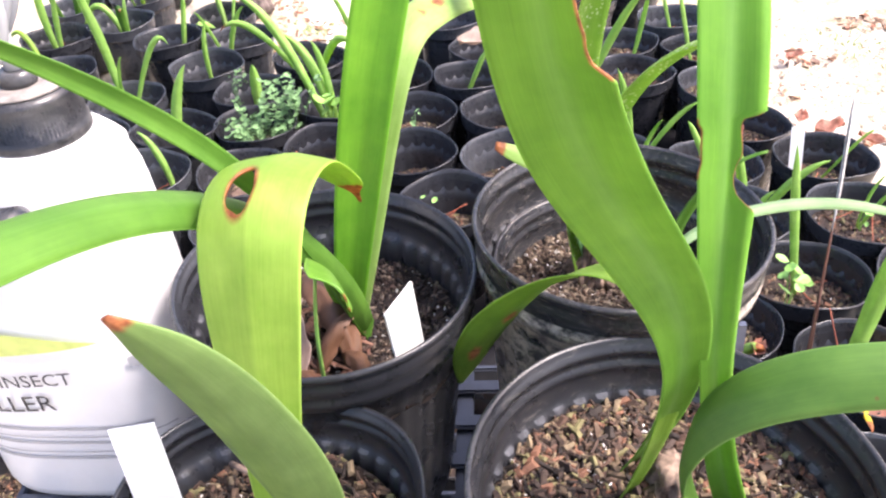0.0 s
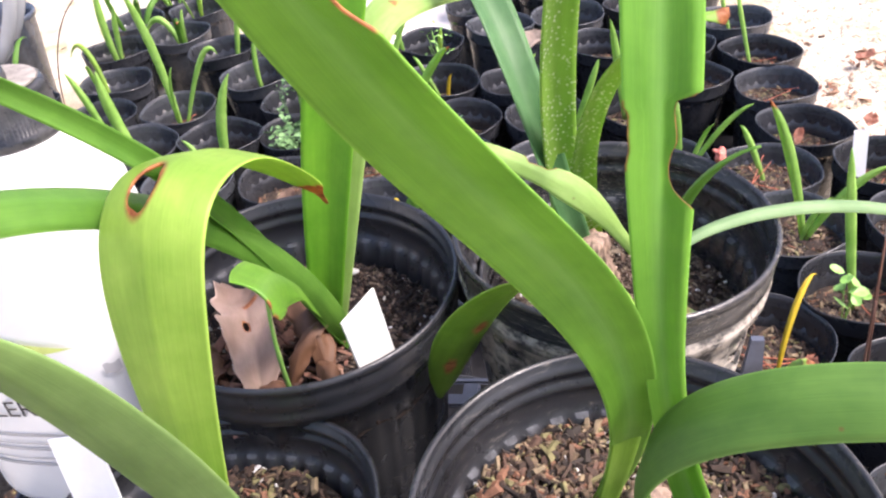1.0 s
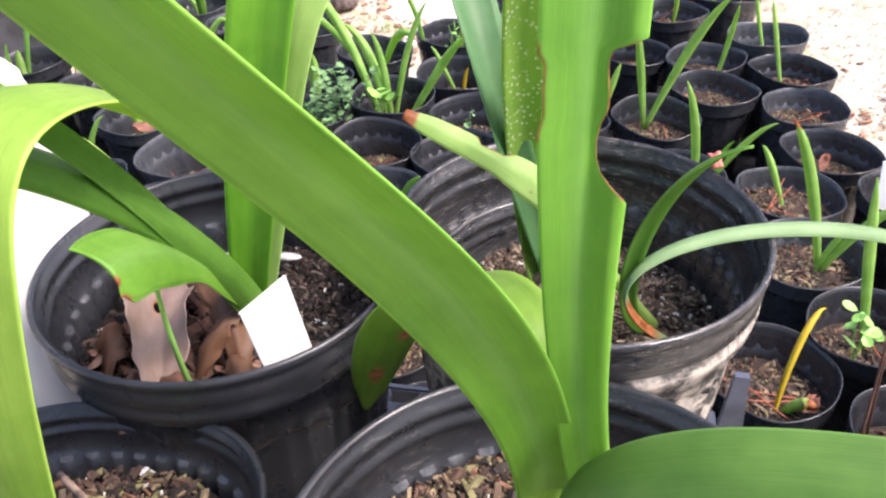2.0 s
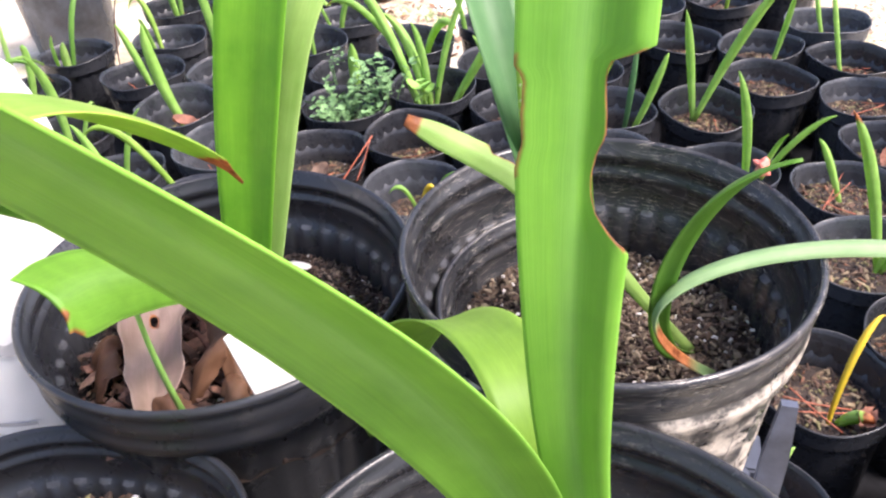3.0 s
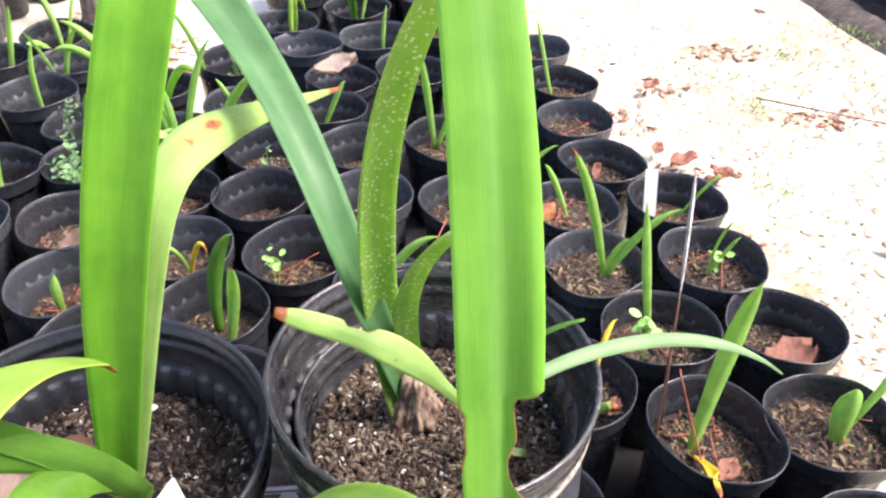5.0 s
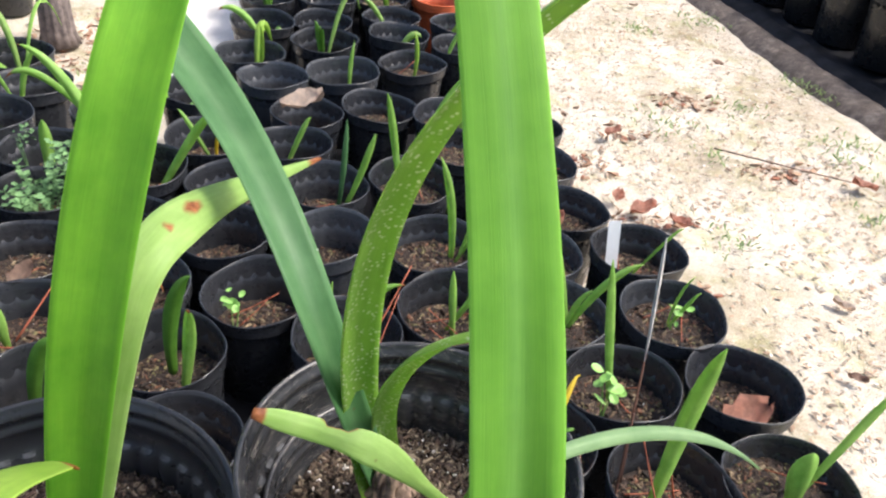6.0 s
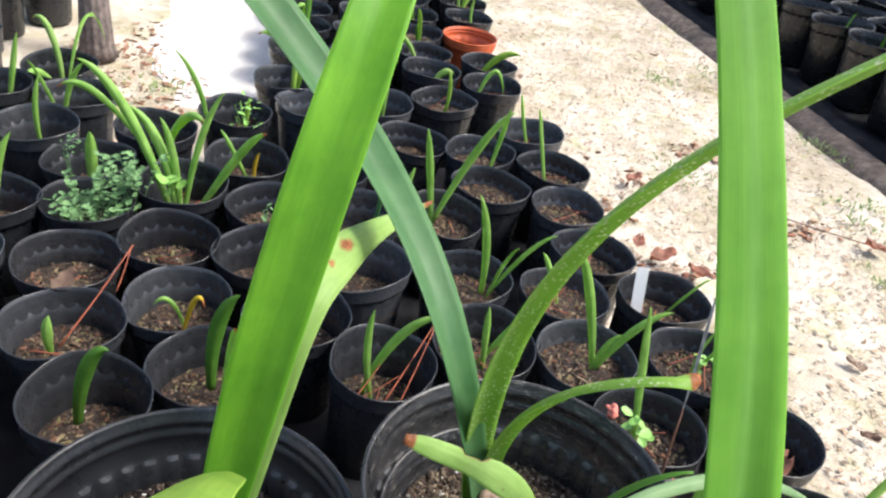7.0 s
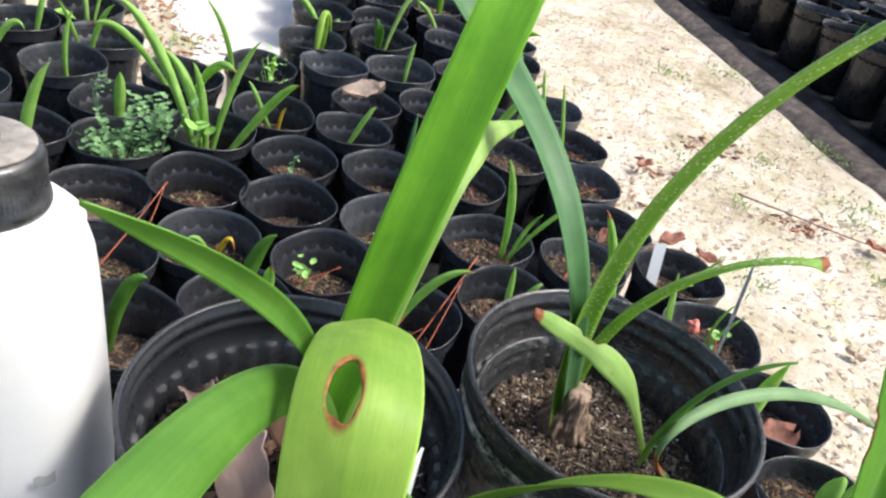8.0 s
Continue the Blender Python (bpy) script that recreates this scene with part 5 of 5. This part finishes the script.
lobed_weed("feather", (-0.335, 1.245, 0.155), 0.075, 26, 5, "feathery grey-green lobed weed leaves")
lobed_weed("feather", (-0.285, 1.3, 0.2), 0.06, 12, 6, "")
weed("whiteweed", (-0.41, 1.4, 0.165), 30, 0.02, 0.007, WEED, 7, 0.035, 3)
weed("heart", (-0.232, 1.315, 0.155), 7, 0.022, 0.026, WEED_BRIGHT, 8, 0.03, 4, "round bright green weed leaves", True)
weed("star", (-0.035, 0.965, 0.165), 9, 0.016, 0.017, WEED_BRIGHT, 9, 0.03, 3, "bright pale green weed leaves")
weed("mark", (0.425, 0.795, 0.155), 9, 0.016, 0.02, WEED_BRIGHT, 10, 0.04, 3, "bright green pointed weed leaves")
weed("sprouts", (0.575, 0.955, 0.145), 7, 0.018, 0.011, WEED_BRIGHT, 11, 0.02, 3)
weed("bare_d", (-0.07, 1.28, 0.15), 6, 0.01, 0.012, WEED, 12, 0.025, 2)
weed("back_b", (-0.14, 1.62, 0.15), 26, 0.04, 0.011, WEED_BRIGHT, 13, 0.06, 5)


def needle(root, a, b, radius=0.0011, sag=0.004, mat=None, name="pine_needle"):
    inv = root.matrix_world.inverted()
    a, b = Vector(a), Vector(b)
    mid = (a + b) / 2 - Vector((0, 0, sag))
    return part(name, tube([inv @ a, inv @ mid, inv @ mid, inv @ b], radius, 5, 0.7, 8), mat or NEEDLE, root, "")


needle(P["stick"], (-0.31, 0.965, 0.112), (-0.234, 1.071, 0.212), 0.0015)
needle(P["stick"], (-0.25, 1.03, 0.16), (-0.236, 1.07, 0.21), 0.0011)
needle(P["stick"], (-0.34, 0.95, 0.118), (-0.26, 0.945, 0.12))
needle(P["needles"], (0.07, 0.875, 0.118), (0.12, 0.93, 0.165))
needle(P["needles"], (0.11, 0.87, 0.118), (0.195, 0.965, 0.235), 0.0014)
needle(P["needles"], (0.13, 0.865, 0.118), (0.18, 0.95, 0.2))
needle(P["stub"], (0.45, 0.63, 0.118), (0.42, 0.69, 0.22), 0.0011)
for n, (key, root) in enumerate(P.items()):
    r = random.Random(4000 + n)
    for k in range(r.choice((0, 0, 1, 2, 3))):
        o, z = root.matrix_world.translation, root["level"]
        a, d, l = r.uniform(0, 6.28), r.uniform(0, 0.03), r.uniform(0.04, 0.075)
        p, q = Vector((d * math.cos(a + 2), d * math.sin(a + 2), 0)), Vector((l * math.cos(a), l * math.sin(a), 0))
        needle(root, o + p - q * 0.4 + Vector((0, 0, z + 0.006)), o + p + q * 0.55 + Vector((0, 0, z + r.uniform(0.008, 0.04))), 0.0009, 0.002)
for foot, tip in (((0.414, 0.69, 0.118), (0.388, 0.674, 0.345)), ((0.422, 0.7, 0.118), (0.39, 0.675, 0.33)), ((0.405, 0.672, 0.118), (0.397, 0.676, 0.26))):
    needle(P["stub"], foot, tip, 0.0014, 0.0, STALK, "dry_stalk")
needle(P["stub"], (0.478, 0.672, 0.118), (0.455, 0.69, 0.205), 0.0012, 0.003)


def litter_leaf(root, at, size, turn, seed, label="dry brown fallen leaf", mat=None):
    """A curled oval fallen leaf."""
    bm = bmesh.new()
    n = 9
    rows = []
    for i in range(n):
        u = i / (n - 1)
        w = size * 0.3 * math.sin(math.pi * (0.06 + 0.9 * u)) ** 0.8 * (1 + 0.5 * noise.noise((u * 5, seed, 1.5)))
        rows.append([bm.verts.new((size * (u - 0.5), w * v, size * (0.2 * v * v + 0.3 * (u - 0.5) ** 2 + 0.16 * noise.noise((u * 4 + seed, v * 2, seed))))) for v in (-1, -0.5, 0, 0.5, 1)])
    for a, b in zip(rows, rows[1:]):
        for i in range(4):
            bm.faces.new((a[i], a[i + 1], b[i + 1], b[i]))
    bmesh.ops.solidify(bm, geom=bm.faces[:], thickness=0.0008)
    if root:
        ob = part("fallen_leaf", bm, mat or DEADLEAF, root, label)
        ob.matrix_basis = root.matrix_world.inverted() @ Matrix.Translation(at) @ Euler(turn).to_matrix().to_4x4()
    else:
        ob = link_mesh("fallen_leaf", bm, mat or DEADLEAF)
        ob.matrix_world = Matrix.Translation(at) @ Euler(turn).to_matrix().to_4x4()
        tagged(ob, label, "fallen leaf", "fallen leaves on the sand")
    return ob


DEADLEAF_RED = plain_material("dead_leaf_red", (0.42, 0.2, 0.14), 0.7, (0.55, 1.35), 70.0, 0.001)
DEADLEAF_PALE = plain_material("dead_leaf_pale", (0.55, 0.44, 0.36), 0.7, (0.6, 1.25), 70.0, 0.001)
litter_leaf(P["dry"], (0.622, 0.798, 0.112), 0.078, (0.1, -0.15, 0.3), 1, mat=DEADLEAF_RED)
litter_leaf(P["stub"], (0.47, 0.625, 0.122), 0.04, (0.1, 0.1, 0.8), 2, mat=DEADLEAF_RED)
litter_leaf(P["redtip"], (0.44, 0.975, 0.122), 0.04, (0.2, 0.1, 0.4), 3)
litter_leaf(P["near_a"], (0.365, 0.715, 0.135), 0.03, (0.4, 0.1, 1.0), 4, mat=DEADLEAF_RED)
litter_leaf(P["bare_b"], (-0.335, 1.09, 0.125), 0.045, (0.4, -0.5, 0.9), 5)
litter_leaf(P["dryleaf"], (-0.005 + 0.05, 1.585, 0.168), 0.085, (0.2, -0.25, 0.2), 6, "large pale dry leaf across a pot", DEADLEAF_PALE)
litter_leaf(P["redbits"], (0.48, 1.245, 0.13), 0.03, (0.4, -0.6, 1.2), 7, mat=DEADLEAF_RED)
litter_leaf(P["left_b"], (-0.62, 1.21, 0.135), 0.045, (0.2, 0.2, 0.3), 8, mat=DEADLEAF_RED)


# ---- sand litter ----
def flakes(name, count, region, low, high, mat, seed, keep, flat=0.12, slim=0.5):
    """Thin scraps lying on the sand, as one joined mesh."""
    r = random.Random(seed)
    verts, faces = [], []
    while count:
        x, y = r.uniform(region[0], region[1]), r.uniform(region[2], region[3])
        if not keep(x, y, r):
            continue
        count -= 1
        s = low + (high - low) * r.random() ** 2.5
        m = Matrix.Translation((x, y, 0.004 + 0.012 * noise.noise((x * 2, y * 2, 0)) + 0.006 * noise.noise((x * 9, y * 9, 2)) - 0.01)) @ Euler((r.uniform(-0.35, 0.35), r.uniform(-0.35, 0.35), r.uniform(0, 6.28))).to_matrix().to_4x4()
        l, w, t = s, s * slim * r.uniform(0.5, 1.2), s * flat
        n = len(verts)
        for px, py, pz in ((-1, -0.3, 0), (-0.2, -1, 0.4), (1, -0.4, 0), (0.7, 0.6, 0.5), (-0.3, 1, 0), (0, 0, -0.6)):
            verts.append(m @ Vector((px * l / 2, py * w / 2, pz * t)))
        faces += [[n + q for q in f] for f in ((0, 1, 3, 4), (1, 2, 3), (0, 5, 1), (1, 5, 2), (2, 5, 3), (3, 5, 4), (4, 5, 0))]
    me = bpy.data.meshes.new(name)
    me.from_pydata(verts, [], faces)
    me.materials.append(mat)
    ob = new(name, me)
    return tagged(ob, "brown leaf scraps and bark bits on sand", "leaf litter", kind="stuff")


def open_sand(x, y, r):
    return right_edge(y) - 0.05 < x < 1.72 - 0.11 * y and (noise.noise((x * 3, y * 3, 7)) > -0.35 or r.random() < 0.35)


def back_litter(x, y, r):
    return math.hypot((x + 0.5) / 0.22, (y - 2.1) / 0.5) < 1


SAND_BITS = bits_material("sand_bits", [(0.42, 0.3, 0.2), (0.3, 0.2, 0.13), (0.55, 0.44, 0.33), (0.36, 0.32, 0.26), (0.5, 0.33, 0.22), (0.25, 0.19, 0.14), (0.62, 0.55, 0.45)])
flakes("leaf_scraps", 28000, (0.4, 1.55, 0.4, 3.9), 0.003, 0.016, SAND_BITS, 1, open_sand)
flakes("pale_pebbles", 3500, (0.4, 1.55, 0.4, 3.9), 0.002, 0.008, PERLITE, 4, open_sand, 0.3, 0.8)
flakes("leaf_litter", 1500, (-0.75, -0.25, 1.6, 2.7), 0.004, 0.03, LITTER, 2, back_litter, 0.2)
flakes("far_scraps", 1500, (-2.6, -0.1, 1.8, 4.5), 0.005, 0.025, SAND_BITS, 3, lambda x, y, r: not in_bed(x, y))
def clumps(x, y, r):
    spots = ((0.76, 1.46, 0.09, 0.05), (0.68, 1.68, 0.06, 0.06), (1.18, 1.67, 0.14, 0.05), (0.82, 1.86, 0.06, 0.05), (0.74, 1.2, 0.05, 0.05), (1.05, 2.05, 0.09, 0.06))
    return any(math.hypot((x - a) / c, (y - b) / d) < r.random() ** 0.5 * 1.2 for a, b, c, d in spots) and x > right_edge(y) - 0.02


flakes("leaf_heap", 420, (0.6, 1.4, 1.1, 2.2), 0.006, 0.034, LITTER, 9, clumps, 0.3, 0.45)
r = random.Random(21)
for n in range(9):
    y = r.uniform(0.9, 3.0)
    x = r.uniform(right_edge(y) + 0.0, 1.45)
    litter_leaf(None, (x, y, 0.004), r.uniform(0.02, 0.045), (r.uniform(-0.2, 0.2), r.uniform(-0.2, 0.2), r.uniform(0, 6.28)), n, "dry curled brown leaf fallen on sand", r.choice((DEADLEAF, DEADLEAF, DEADLEAF_RED, DEADLEAF_PALE)))
for x, y, size, turn in ((0.74, 1.47, 0.062, 0.2), (0.8, 1.42, 0.05, 2.4), (0.7, 1.52, 0.045, 1.1), (0.78, 1.82, 0.05, 0.4), (0.63, 1.66, 0.045, 0.8), (1.31, 1.58, 0.06, 2.8)):
    litter_leaf(None, (x, y, 0.008), size, (0.1, -0.1, turn), size * 90, "dry curled brown leaf fallen on sand", DEADLEAF_RED if size < 0.075 else DEADLEAF)
twig = link_mesh("fallen_twig", tube([(1.02, 1.76, 0.006), (1.12, 1.69, 0.012), (1.2, 1.65, 0.008), (1.3, 1.6, 0.008)], 0.0028, 6, 0.6), BULB)
tagged(twig, "thin brown dry twig on sand", "twig")


GRASS = plain_material("sand_weed", (0.3, 0.4, 0.15), 0.7, (0.7, 1.2), 60.0)


def grass_tuft(x, y, seed, count=70, spread=0.06):
    r = random.Random(seed)
    bm = bmesh.new()
    for _ in range(count):
        a, d = r.uniform(0, 6.28), 1.4 * spread * r.random()
        b = Vector((d * math.cos(a), d * math.sin(a), 0))
        l, lean = r.uniform(0.006, 0.022), r.uniform(0, 6.28)
        tip = b + Vector((0.7 * l * math.cos(lean), 0.7 * l * math.sin(lean), l * 0.6))
        side = Vector((-math.sin(lean), math.cos(lean), 0)) * 0.0015
        mid = b.lerp(tip, 0.55) + Vector((0, 0, l * 0.15))
        v = [bm.verts.new(p) for p in (b - side, b + side, mid + side * 1.3, tip, mid - side * 1.3)]
        bm.faces.new(v)
    ob = link_mesh("grass_tuft", bm, GRASS, smooth=False)
    ob.location = (x, y, 0.0)
    return tagged(ob, "low sparse green weed tuft in sand", "weed", "weed tufts in the sand", "stuff")


for n, (x, y) in enumerate(((1.46, 2.2), (1.5, 2.12), (1.4, 1.8), (1.33, 1.72), (1.1, 2.6), (0.95, 1.9), (1.0, 1.72), (1.2, 2.0), (1.38, 2.7), (1.25, 1.45), (1.42, 1.6), (-0.42, 2.1), (-0.5, 1.95), (0.9, 1.35))):
    grass_tuft(x, y, n, 30 + 25 * (n % 3), 0.04 + 0.02 * (n % 3))


# ---- weathered post and orange pot at the back of the beds ----
post = thing("wooden_post", Matrix.Translation((-0.6, 2.27, 0)), "dark weathered wooden post in leaf litter", "post")
part("trunk", lathe([(0.055, 0.0, -0.006), (0.045, 0.03, -0.006), (0.036, 0.2, -0.004), (0.034, 0.75, -0.004), (0.0, 0.755, 0)], 48, 13), GREYWOOD, post)
orange_pot = thing("nursery_pot", Matrix.Translation((0.4, 2.32, 0)), "orange-red plastic pot among black ones", "plant pot")
part("pot", lathe(pot_profile(0.078, 0.16), 72, 18), TERRACOTTA, orange_pot)
inner_soil = part("soil", soil_bm(0.066, 0.005, 2), SOIL, orange_pot)
inner_soil.location.z = 0.11


# ---- earth ridge along the cloth and pale sand patch behind the bed ----
def ridge():
    bm = bmesh.new()
    prof = [(-0.05, -0.016), (-0.035, 0.004), (-0.015, 0.017), (0.01, 0.024), (0.035, 0.025), (0.06, 0.018), (0.08, 0.004), (0.09, -0.012)]
    rows = []
    for k in range(261):
        y = -0.6 + k * 0.02
        x0 = 1.79 - 0.11 * y + 0.012 * noise.noise((y * 3, 5, 0)) + 0.006 * noise.noise((y * 13, 2, 0))
        rows.append([bm.verts.new((x0 + x, y, z * (1 + 0.3 * noise.noise((x * 25, y * 9, 4))) + 0.003 * noise.noise((x * 60, y * 40, 2)))) for x, z in prof])
    for a, b in zip(rows, rows[1:]):
        for i in range(len(prof) - 1):
            bm.faces.new((a[i], a[i + 1], b[i + 1], b[i]))
    return bm


tagged(link_mesh("earth_ridge", ridge(), EARTH), "low ridge of brown earth beside black cloth", "earth ridge", kind="structure")


def patch():
    bm = bmesh.new()
    rings = []
    for k in range(7):
        f = k / 6
        ring = []
        for i in range(64):
            a = 2 * math.pi * i / 64
            w = 1 + 0.18 * noise.noise((3 * math.cos(a), 3 * math.sin(a), 1)) + 0.06 * noise.noise((11 * math.cos(a), 11 * math.sin(a), 1))
            x, y = -0.29 + 0.24 * f * w * math.cos(a), 2.8 + 0.85 * f * w * math.sin(a)
            ring.append(bm.verts.new((x, y, 0.012 * noise.noise((x * 2, y * 2, 0)) + 0.006 * noise.noise((x * 9, y * 9, 2)) - 0.01 + 0.012 * (1 - f ** 6) - 0.004 * f)))
        rings.append(ring)
    for a, b in zip(rings[1:], rings[2:]):
        for i in range(64):
            bm.faces.new((a[i], b[i], b[(i + 1) % 64], a[(i + 1) % 64]))
    bm.faces.new(rings[1])
    return bm


tagged(link_mesh("pale_sand", patch(), PALE_SAND), "patch of bleached pale sand behind the bed", "sand patch", kind="structure")
